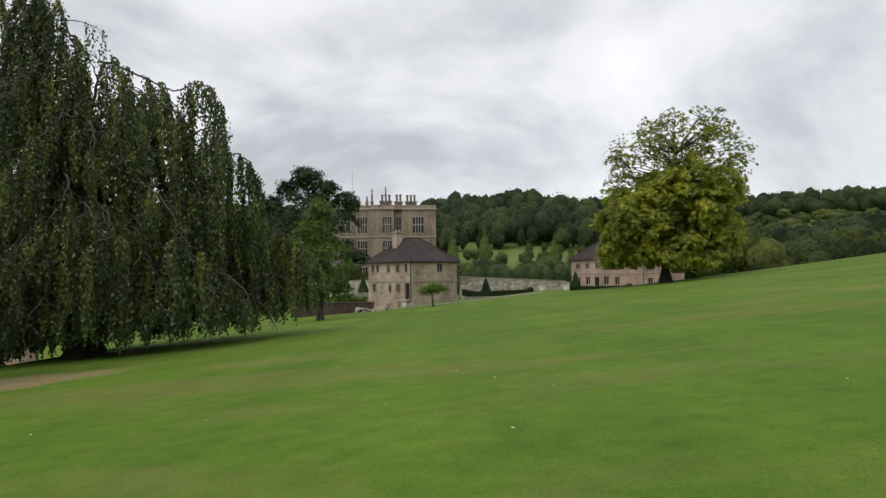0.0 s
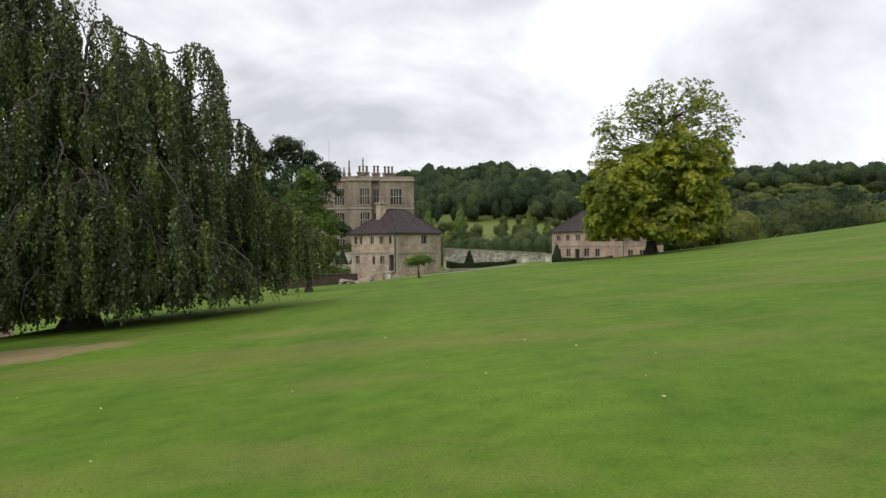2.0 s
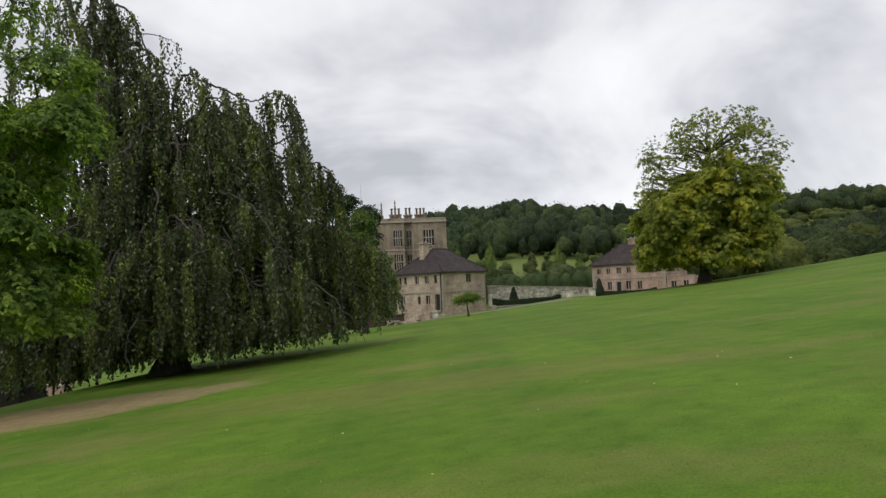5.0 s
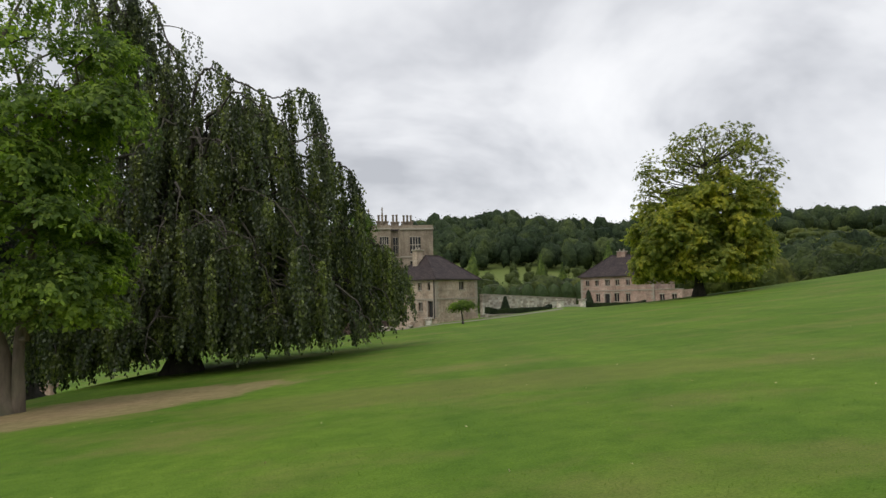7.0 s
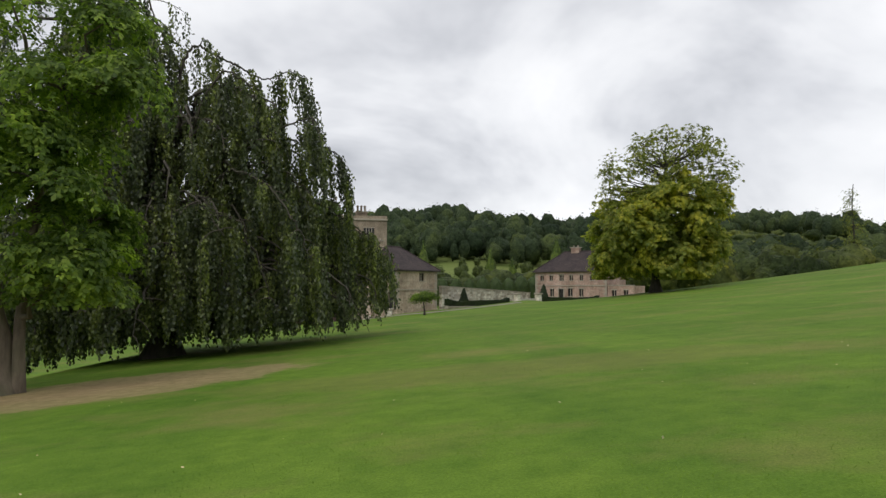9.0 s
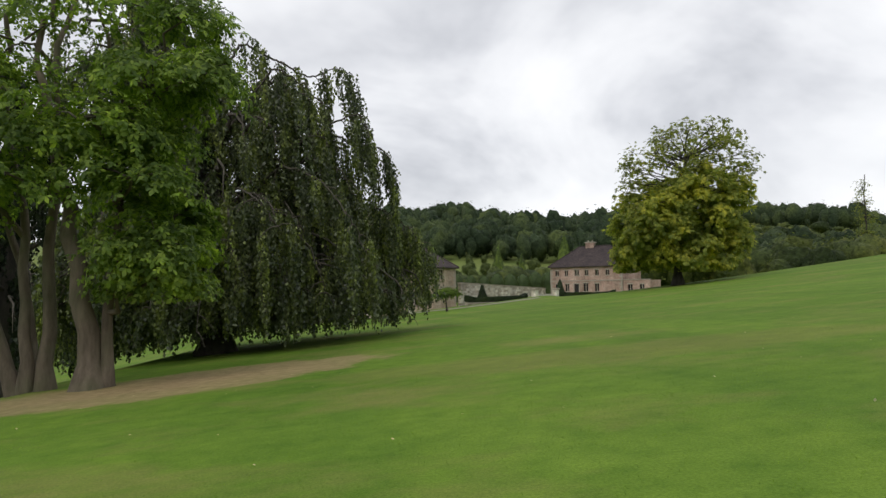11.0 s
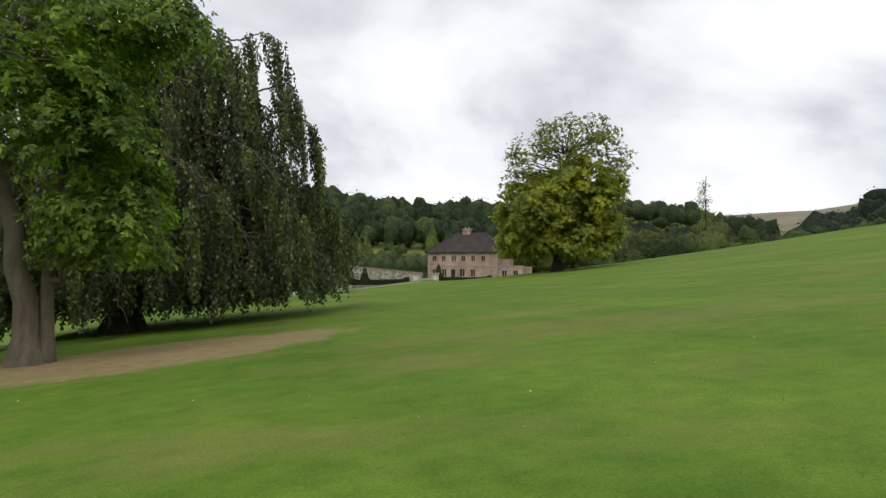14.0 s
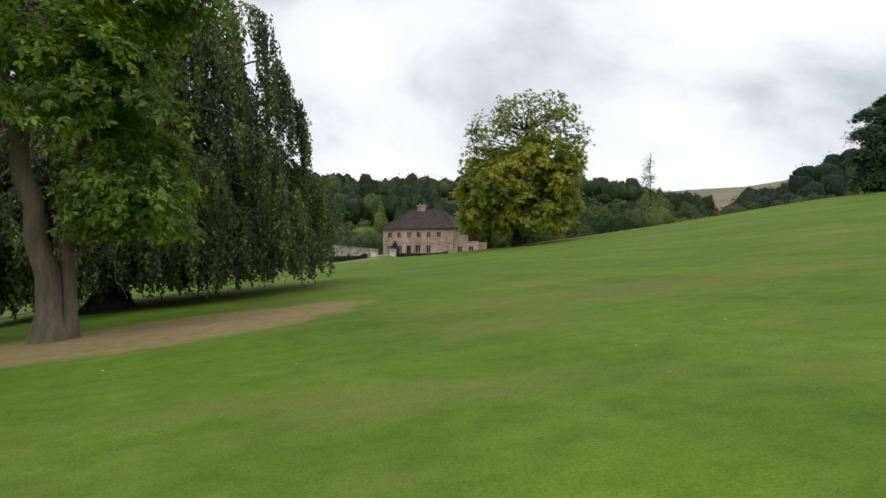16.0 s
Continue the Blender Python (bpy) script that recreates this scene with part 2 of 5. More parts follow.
# greyer, bluer copy of the woods: distance haze put into the leaf colour
M_WOODS_HAZED = leaf_mat("hazed_woods", (0.042, 0.058, 0.038), (0.049, 0.067, 0.044), (0.058, 0.077, 0.05), 0.1, 0.012, spec=0.03, relief=0.4)
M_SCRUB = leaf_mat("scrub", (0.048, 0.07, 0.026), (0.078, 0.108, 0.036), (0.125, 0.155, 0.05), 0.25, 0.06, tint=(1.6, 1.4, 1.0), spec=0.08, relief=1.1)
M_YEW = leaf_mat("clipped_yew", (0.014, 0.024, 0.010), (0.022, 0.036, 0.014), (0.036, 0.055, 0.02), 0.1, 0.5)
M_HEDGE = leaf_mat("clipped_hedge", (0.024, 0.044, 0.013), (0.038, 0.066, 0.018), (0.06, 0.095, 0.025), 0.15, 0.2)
M_CORE = plain_mat("crown_shade", (0.010, 0.014, 0.007), (0.018, 0.024, 0.011), 0.95, 1)


def lawn_mat():
    def build(nt, b, N, L):
        tc = N("ShaderNodeTexCoord")
        sep = N("ShaderNodeSeparateXYZ")
        L(tc.outputs["Object"], sep.inputs[0])
        # mown turf: broad drift, streaks along the mowing, fine blades
        big = noise_node(nt, 0.10, 4, 0.6, distort=0.4)
        c = ramp_node(nt, big, [(0.3, (0.082, 0.150, 0.015)), (0.5, (0.098, 0.174, 0.018)), (0.7, (0.118, 0.198, 0.023))])
        streak = noise_node(nt, 0.5, 4, 0.6, stretch=(0.3, 0.7, 1, -24))
        c = mix_node(nt, 1.0, c, ramp_node(nt, streak, [(0.32, (0.91, 0.93, 0.92)), (0.52, (1, 1, 1)), (0.70, (1.1, 1.06, 1.05))]), "MULTIPLY")
        band = noise_node(nt, 0.55, 2, 0.5, stretch=(1.0, 0.05, 1, 8))
        c = mix_node(nt, 1.0, c, ramp_node(nt, band, [(0.42, (0.91, 0.94, 0.92)), (0.58, (1.09, 1.06, 1.05))]), "MULTIPLY")
        med = noise_node(nt, 2.2, 5, 0.65)
        c = mix_node(nt, 1.0, c, ramp_node(nt, med, [(0.3, (0.76, 0.82, 0.74)), (0.7, (1.22, 1.16, 1.2))]), "MULTIPLY")
        dry = noise_node(nt, 0.32, 5, 0.7, stretch=(0.6, 0.9, 1, -20))
        dryf = ramp_node(nt, dry, [(0.49, (0, 0, 0)), (0.69, (0.8, 0.8, 0.8))])
        c = mix_node(nt, dryf, c, (0.175, 0.175, 0.05))
        fine = noise_node(nt, 38, 3, 0.7)
        c = mix_node(nt, 1.0, c, ramp_node(nt, fine, [(0.3, (0.72, 0.76, 0.7)), (0.7, (1.24, 1.2, 1.25))]), "MULTIPLY")
        # worn earth under the maples
        def patch(cx, cy, ax, ay, turn, edge):
            dx = math_node(nt, "SUBTRACT", sep.outputs[0], cx)
            dy = math_node(nt, "SUBTRACT", sep.outputs[1], cy)
            ct, st = math.cos(radians(turn)), math.sin(radians(turn))
            u = math_node(nt, "ADD", math_node(nt, "MULTIPLY", dx, ct / ax), math_node(nt, "MULTIPLY", dy, st / ax))
            v = math_node(nt, "ADD", math_node(nt, "MULTIPLY", dx, -st / ay), math_node(nt, "MULTIPLY", dy, ct / ay))
            r = math_node(nt, "SQRT", math_node(nt, "ADD", math_node(nt, "MULTIPLY", u, u), math_node(nt, "MULTIPLY", v, v)))
            wob = noise_node(nt, 0.7, 5, 0.65)
            r = math_node(nt, "ADD", r, math_node(nt, "MULTIPLY", math_node(nt, "SUBTRACT", wob, 0.5), 0.9))
            return ramp_node(nt, r, [(1 - edge * 1.7, (0.95, 0.95, 0.95)), (1 - 0.3 * edge, (0.7, 0.7, 0.7)), (1 + edge * 0.5, (0, 0, 0))])
        f = patch(*DIRT)
        soil = ramp_node(nt, noise_node(nt, 3.5, 6, 0.7), [(0.3, (0.19, 0.137, 0.07)), (0.7, (0.34, 0.25, 0.14))])
        c = mix_node(nt, f, c, soil)
        f = patch(*DIRT_FAINT)
        c = mix_node(nt, math_node(nt, "MULTIPLY", f, 0.4), c, (0.20, 0.16, 0.06))
        # rough pasture, then moor, far off
        r2 = math_node(nt, "SQRT", math_node(nt, "ADD", math_node(nt, "MULTIPLY", sep.outputs[0], sep.outputs[0]), math_node(nt, "MULTIPLY", sep.outputs[1], sep.outputs[1])))
        far = ramp_node(nt, math_node(nt, "DIVIDE", r2, 400.0), [(0.3, (0, 0, 0)), (0.5, (1, 1, 1))])
        past = ramp_node(nt, noise_node(nt, 0.03, 5, 0.65), [(0.3, (0.10, 0.145, 0.035)), (0.7, (0.17, 0.20, 0.06))])
        c = mix_node(nt, far, c, past)
        moor = ramp_node(nt, math_node(nt, "DIVIDE", r2, 2000.0), [(0.42, (0, 0, 0)), (0.6, (1, 1, 1))])
        moorc = ramp_node(nt, noise_node(nt, 0.006, 5, 0.6), [(0.35, (0.16, 0.155, 0.10)), (0.65, (0.23, 0.21, 0.14))])
        c = mix_node(nt, moor, c, moorc)
        L(c, b.inputs["Base Color"])
        b.inputs["Roughness"].default_value = 0.9
        b.inputs["Specular IOR Level"].default_value = 0.1
        bump_node(nt, b, math_node(nt, "ADD", fine, math_node(nt, "MULTIPLY", med, 0.8)), 0.28, 0.02)
    return mat("lawn", build)


DIRT = (-15.4, 18.6, 6.0, 3.6, 25, 0.5)
DIRT_FAINT = (-5.5, 14.0, 7.0, 2.0, -12, 0.8)
M_LAWN = lawn_mat()

# ---- building blocks ----


def mesh_from(name, verts, faces, material, smooth=False):
    me = bpy.data.meshes.new(name)
    verts = np.asarray(verts, np.float32)
    faces = np.asarray(faces, np.int32)
    k = faces.shape[1]
    me.vertices.add(len(verts))
    me.vertices.foreach_set("co", verts.ravel())
    me.loops.add(faces.size)
    me.loops.foreach_set("vertex_index", faces.ravel())
    me.polygons.add(len(faces))
    me.polygons.foreach_set("loop_start", np.arange(0, faces.size, k, dtype=np.int32))
    if smooth:
        me.polygons.foreach_set("use_smooth", np.ones(len(faces), bool))
    me.update(calc_edges=True)
    me.materials.append(material)
    return me


def put(name, me, parent=None, label="", m=None):
    ob = new(name, me)
    if parent:
        ob.parent = parent
    if m is not None:
        ob.matrix_basis = m
    if label:
        tagged(ob, label=label)
    return ob


def part(name, bm, material, parent, label="", smooth=False):
    me = bpy.data.meshes.new(name)
    bm.normal_update()
    bm.to_mesh(me)
    bm.free()
    me.materials.append(material)
    if smooth:
        for p in me.polygons:
            p.use_smooth = True
    return put(name, me, parent, label)


def thing(name, m, label, category, group="", kind=""):
    ob = new(name)
    ob.empty_display_size = 0.3
    ob.matrix_basis = m
    return tagged(ob, label, category, group, kind)


def box(bm, x0, y0, z0, x1, y1, z1):
    r = bmesh.ops.create_cube(bm, size=1.0)
    bmesh.ops.transform(bm, matrix=Matrix.Translation(((x0 + x1) / 2, (y0 + y1) / 2, (z0 + z1) / 2)) @ Matrix.Diagonal((abs(x1 - x0), abs(y1 - y0), abs(z1 - z0), 1)), verts=r["verts"])
    return r["verts"]


def boxes(*dims, bevel=0.0):
    bm = bmesh.new()
    for d in dims:
        box(bm, *d)
    if bevel:
        bmesh.ops.bevel(bm, geom=list(bm.edges), offset=bevel, segments=1, affect="EDGES")
    return bm


def tube(points, radii, sides=8):
    """Verts and quads of a tapering tube along points."""
    P = np.asarray(points, float)
    R = np.asarray(radii, float)
    d = np.gradient(P, axis=0)
    d /= np.linalg.norm(d, axis=1, keepdims=True) + 1e-9
    ref = np.where(np.abs(d[:, 2:3]) > 0.9, np.array([[1.0, 0, 0]]), np.array([[0, 0, 1.0]]))
    a = np.cross(d, ref)
    a /= np.linalg.norm(a, axis=1, keepdims=True) + 1e-9
    b = np.cross(d, a)
    th = np.linspace(0, 2 * np.pi, sides, endpoint=False)
    V = P[:, None] + R[:, None, None] * (np.cos(th)[None, :, None] * a[:, None] + np.sin(th)[None, :, None] * b[:, None])
    n = len(P)
    i, j = np.meshgrid(np.arange(n - 1), np.arange(sides), indexing="ij")
    k = (j + 1) % sides
    F = np.stack([i * sides + j, i * sides + k, (i + 1) * sides + k, (i + 1) * sides + j], -1).reshape(-1, 4)
    return V.reshape(-1, 3), F


def join(chunks):
    V, F, o = [], [], 0
    for v, f in chunks:
        V.append(v)
        F.append(np.asarray(f) + o)
        o += len(v)
    return np.concatenate(V), np.concatenate(F)


def leaves(C, D, size, rng, width=0.55, flop=0.6, up=0.0):
    """A rhombic leaf at each place of C, pointing along D."""
    n = len(C)
    D = D + rng.normal(0, flop, (n, 3))
    D /= np.linalg.norm(D, axis=1, keepdims=True) + 1e-9
    S = np.cross(D, rng.normal(0, 1, (n, 3)) + np.array([0, 0, up]))
    S /= np.linalg.norm(S, axis=1, keepdims=True) + 1e-9
    s = (size * rng.uniform(0.65, 1.3, n))[:, None]
    mid = C + D * s * 0.5
    V = np.stack([C, mid + S * s * width * 0.5, C + D * s, mid - S * s * width * 0.5], 1).reshape(-1, 3)
    return V, np.arange(4 * n).reshape(n, 4)


def curve_pts(p0, p1, p2, n=8):
    t = np.linspace(0, 1, n)[:, None]
    return (1 - t) ** 2 * np.array(p0) + 2 * t * (1 - t) * np.array(p1) + t * t * np.array(p2)


def rough_line(P, rng, amp):
    Q = P + rng.normal(0, amp, P.shape)
    Q[0], Q[-1] = P[0], P[-1]
    return Q


# ---- ground ----


def smooth(a, b, x):
    t = np.clip((x - a) / (b - a), 0, 1)
    return t * t * (3 - 2 * t)


def height(x, y):
    """The park: a lawn that rises to the east, a crest, a valley, then wooded hills."""
    x, y = np.asarray(x, float), np.asarray(y, float)
    xc, yc = np.clip(x, -60, 80), np.clip(y, -30, 110)
    lawn = -0.133 + 0.0948 * xc + 0.00042 * xc ** 2 - 0.0300 * yc - 0.00019 * xc * yc + 1.43e-6 * xc * yc ** 2
    lawn = lawn - 0.16 * np.clip(-20 - xc, 0, 15) * smooth(0, 30, yc)

    # beyond the crest the slope falls to the north
    lawn = lawn - smooth(75, 118, y) * np.maximum(0, 0.115 * (xc - 16)) - 1.2 * smooth(76, 100, y) * smooth(16, 30, x)
    path_y = np.interp(x, [-8.5, -3, 3, 9, 15.5, 22], [83.5, 83.7, 86.2, 90.6, 96.5, 101.0])
    lawn = lawn + 0.28 * smooth(-1.6, 1.6, y - path_y) * smooth(-9, -3, x) * (1 - smooth(17, 22, x)) * (y < 130)
    r = np.hypot(x, y)
    az = np.degrees(np.arctan2(x, y))
    valley = -4.5 + 0 * x
    base = lawn + (valley - lawn) * smooth(105, 190, r)
    hill = 68 + 8 * np.sin(az * 0.13 + 0.6) + 7 * np.sin(az * 0.31) - 34 * smooth(34, 44, az) * (1 - smooth(47, 56, az)) + 22 * smooth(46, 55, az) + 14 * smooth(24, 33, az) * (1 - smooth(38, 44, az))
    rise = hill * smooth(200, 900, r) + 170 * smooth(1500, 2600, r) * smooth(20, 45, az)
    return base + rise


def axis_steps(lo, hi, fine_lo, fine_hi, step, grow):
    s = list(np.arange(fine_lo, fine_hi + 1e-6, step))
    d, v = step, s[-1]
    while v < hi:
        d *= grow
        v += d
        s.append(v)
    d, v = step, s[0]
    while v > lo:
        d *= grow
        v -= d
        s.insert(0, v)
    return np.array(s)


gx = axis_steps(-3400, 3400, -36, 56, 1.0, 1.12)
gy = axis_steps(-3400, 3400, -6, 112, 1.0, 1.12)
GX, GY = np.meshgrid(gx, gy, indexing="ij")
GZ = height(GX, GY)
ii, jj = np.meshgrid(np.arange(len(gx) - 1), np.arange(len(gy) - 1), indexing="ij")
w = len(gy)
GF = np.stack([ii * w + jj, (ii + 1) * w + jj, (ii + 1) * w + jj + 1, ii * w + jj + 1], -1).reshape(-1, 4)
ground = put("ground", mesh_from("ground", np.stack([GX, GY, GZ], -1).reshape(-1, 3), GF, M_LAWN, True))
tagged(ground, "sloping mown green lawn with worn earth and distant hills", "lawn", kind="structure")


def gz(x, y):
    return float(height(x, y))


# ---- trees ----


MAPLE_LEAF = ((-65, 0.75), (0, 1.0), (65, 0.75))
CHESTNUT_LEAF = ((-80, 0.7), (-38, 0.95), (0, 1.0), (38, 0.95), (80, 0.7))
PLAIN_LEAF = ((-40, 0.9), (35, 1.0))


def unit(a):
    return a / (np.linalg.norm(a, axis=1, keepdims=True) + 1e-9)


def sprays(rng, centres, outward, spread, per, size, fingers, flat=0.25, droop=0.45, lift=0.8):
    """Drooping sprays of fingered leaves, their upper sides turned up and outwards."""
    n = len(centres)
    N = unit(outward * 0.75 + np.array([0, 0, lift]) + rng.normal(0, 0.22, (n, 3)))
    T = unit(np.cross(N, rng.normal(0, 1, (n, 3))))
    B = np.cross(N, T)
    N, T, B, C = (np.repeat(q, per, 0) for q in (N, T, B, centres))
    sp = np.repeat(np.broadcast_to(np.asarray(spread, float), (n,)), per)[:, None]
    r = np.sqrt(rng.random((n * per, 1))) * rng.uniform(0.75, 1.1, (n * per, 1))
    a = rng.uniform(0, 2 * np.pi, (n * per, 1))
    radial = T * np.cos(a) + B * np.sin(a)
    P = C + radial * r * sp - np.array([0, 0, 1.0]) * droop * r ** 2 * sp + rng.normal(0, 1, (n * per, 3)) * flat * sp * 0.5
    M = unit(N + radial * 0.35 * r + rng.normal(0, 0.34, P.shape))
    D = radial + rng.normal(0, 0.5, P.shape) - np.array([0, 0, 0.25])
    D = unit(D - M * np.sum(D * M, 1, keepdims=True))
    S = np.cross(M, D)
    s = size * rng.uniform(0.7, 1.25, (n * per, 1))
    out = []
    for ang, ln in fingers:
        ca, sa = math.cos(radians(ang)), math.sin(radians(ang))
        d = D * ca + S * sa - M * 0.18
        e = S * ca - D * sa
        mid = P + d * s * ln * 0.58
        wd = e * s * ln * (0.27 if len(fingers) < 5 else 0.19)
        out.append(np.stack([P, mid + wd, P + d * s * ln - M * s * 0.1, mid - wd], 1))
    V = np.stack(out, 1).reshape(-1, 3)
    return V, np.arange(len(V)).reshape(-1, 4)


def weeping_beech(name, x, y, tiers, arches, leaf, material, label, seed, trunk_r, front=1.0, locks=6, strands=10, full=6.6, fronds=0):
    """A trunk, limbs tier by tier (height, offset, reach, count) and single arching limbs, all hung with locks of shoots."""
    rng = np.random.default_rng(seed)
    z0 = gz(x, y)
    tree = thing(name, pose(x, y, z0), label, "tree")
    top = tiers[0][0]
    h = np.linspace(-0.1, top - 1.0, 16)
    tp = np.stack([0.25 * np.sin(h * 0.5) + tiers[0][1] * smooth(2, top, h), 0.2 * np.cos(h * 0.4) - 0.2, h], 1)
    tr = trunk_r * (0.75 * (1 - h / (top + 1)) ** 0.8 + 0.85 * np.exp(-np.maximum(h, 0) * 2.4) + 0.06)
    v, f = tube(tp, tr, 16)
    v[:, :2] *= 1 + 0.16 * np.sin(5.0 * np.arctan2(v[:, 1], v[:, 0]))[:, None] * np.exp(-1.6 * np.maximum(v[:, 2:3], 0))
    put("trunk", mesh_from("trunk", v, f, M_BARK_DARK, True), tree)
    stems, LC, LD, hang = [], [], [], []

    def limb(P, r):
        v, f = tube(P, np.linspace(r, 0.016, len(P)), 6)
        put("limb", mesh_from("limb", v, f, M_BARK_BEECH, True), tree)

    for (zt, off, reach, count, *back) in tiers:
        offy = back[0] if back else 0.0
        for k in range(count):
            a = 2 * np.pi * (k + rng.uniform(-0.4, 0.4)) / count + zt
            rr = reach * rng.uniform(0.58, 1.0)
            dx, dy = math.cos(a), math.sin(a)
            fy = front if dy < 0 else 1.0
            ztop = zt * rng.uniform(0.88, 1.0)
            start = (0.15 * dx + (0.6 * off if off < 0 else 0.0), 0.15 * dy, max(1.2, ztop - 0.35 * rr - 1.5))
            apex = (off * 0.7 + dx * rr * 0.55, offy * 0.7 + dy * rr * 0.55 * fy, ztop + 0.9)
            end = (off + dx * rr, offy + dy * rr * fy, ztop - 0.10 * rr - 0.3)
            P = rough_line(curve_pts(start, apex, end, 12), rng, 0.14)
            drop = np.stack([P[-1] + np.array([dx, dy, 0]) * q * 0.45 - np.array([0, 0, 1]) * q * q * 0.5 for q in (0.5, 1.0, 1.5)])
            P = np.concatenate([P, drop])
            limb(P, 0.085 + 0.003 * top)
            hang.append((P, a, int(rng.integers(2, 2 * locks - 1)), 4, 4.6))
    for pts, n_locks in arches:
        K = np.array(pts, float)
        u = np.linspace(0, len(K) - 1, 6 * len(K))
        P = np.stack([np.interp(u, np.arange(len(K)), K[:, c]) for c in range(3)], 1)
        for _ in range(3):
            P[1:-1] = (P[:-2] + 2 * P[1:-1] + P[2:]) / 4
        P = rough_line(P, rng, 0.035)
        limb(P, 0.075)
        hang.append((P, math.atan2(K[-1, 1], K[-1, 0] + 1e-6), n_locks, len(P) // 4, 4.2))
    # fronds that arch out over the curtain and droop to the ground
    for q in range(fronds):
        a = radians(-168 + 162 * (q + rng.uniform(0.2, 0.8)) / fronds)
        hh = rng.uniform(0.8, 1.25)
        ux, uy = math.cos(a), 0.72 * math.sin(a)
        K = np.array([(ux * r, uy * r, z * hh) for r, z in ((1.6, 5.6), (3.6, 6.6), (5.4, 5.7), (6.7, 4.2), (7.5, 2.6))])
        P = rough_line(np.concatenate([curve_pts(K[0], K[1], K[2], 8)[:-1], curve_pts(K[2], K[3], K[4], 8)]), rng, 0.08)
        limb(P, 0.07)
        hang.append((P, a, 17, 3, 1.9))
    for P, a, n_locks, first, longest in hang:
        side = np.array([-math.sin(a), math.cos(a), 0])
        outw = np.array([math.cos(a), math.sin(a), 0])
        for q in range(n_locks):
            i0 = min(len(P) - 1, int(first + (len(P) - first) * (q + rng.random()) / n_locks))
            base = P[i0]
            tip = base + side * rng.normal(0, 0.55) + outw * rng.uniform(-0.1, 0.45) + np.array([0, 0, rng.uniform(-0.7, -0.05)])
            Q = curve_pts(base, (base + tip) / 2 + np.array([0, 0, 0.3]), tip, 6)
            stems.append(tube(Q, np.linspace(0.03, 0.011, 6), 4))
            gap = tip[2] + z0 - gz(x + tip[0], y + tip[1])
            stop = rng.uniform(0.3, 0.95) + (0.55 if tip[1] > 2.0 else 0.0)
            length = min(rng.uniform(0.35, 1.0) * longest, gap - stop)
            if tip[2] < full and longest > 3 and rng.random() < 0.75:
                length = gap - stop
            if length < 0.5:
                continue
            lean = rng.normal(0, 0.16, 2) + outw[:2] * 0.25
            fat = rng.uniform(0.06, 0.15)
            for k in range(strands):
                b0 = Q[rng.integers(3, 6)] + rng.normal(0, 0.05, 3)
                ln = length * (1.0 - 0.6 * rng.random() ** 1.5)
                m = max(4, int(ln / 0.09))
                s1 = np.linspace(0, 1, m)
                puff = np.outer(np.sin(np.pi * np.clip(s1 * 1.05 + 0.08, 0, 1)) ** 0.8, rng.normal(0, fat, 2))
                line = np.stack([b0[0] + lean[0] * s1, b0[1] + lean[1] * s1, b0[2] - ln * s1], 1)
                line[:, :2] += puff + 0.03 * np.sin(s1[:, None] * ln * 3 + rng.uniform(0, 6, 2))
                LC.append(line + rng.normal(0, 0.04, line.shape))
                LD.append(np.tile([0, 0, -1.0], (m, 1)))
                if k == 0 and q % 2:
                    stems.append(tube(line[:: max(1, m // 5)], np.full(len(line[:: max(1, m // 5)]), 0.009), 3))
    v, f = join(stems)
    tagged(put("twig", mesh_from("twig", v, f, M_TWIG, True), tree, "thin arching grey-brown twigs"), kind="stuff")
    v, f = leaves(np.concatenate(LC), np.concatenate(LD), leaf, rng, 0.62, 0.4)
    tagged(put("crown", mesh_from("crown", v, f, material), tree), kind="stuff")
    return tree


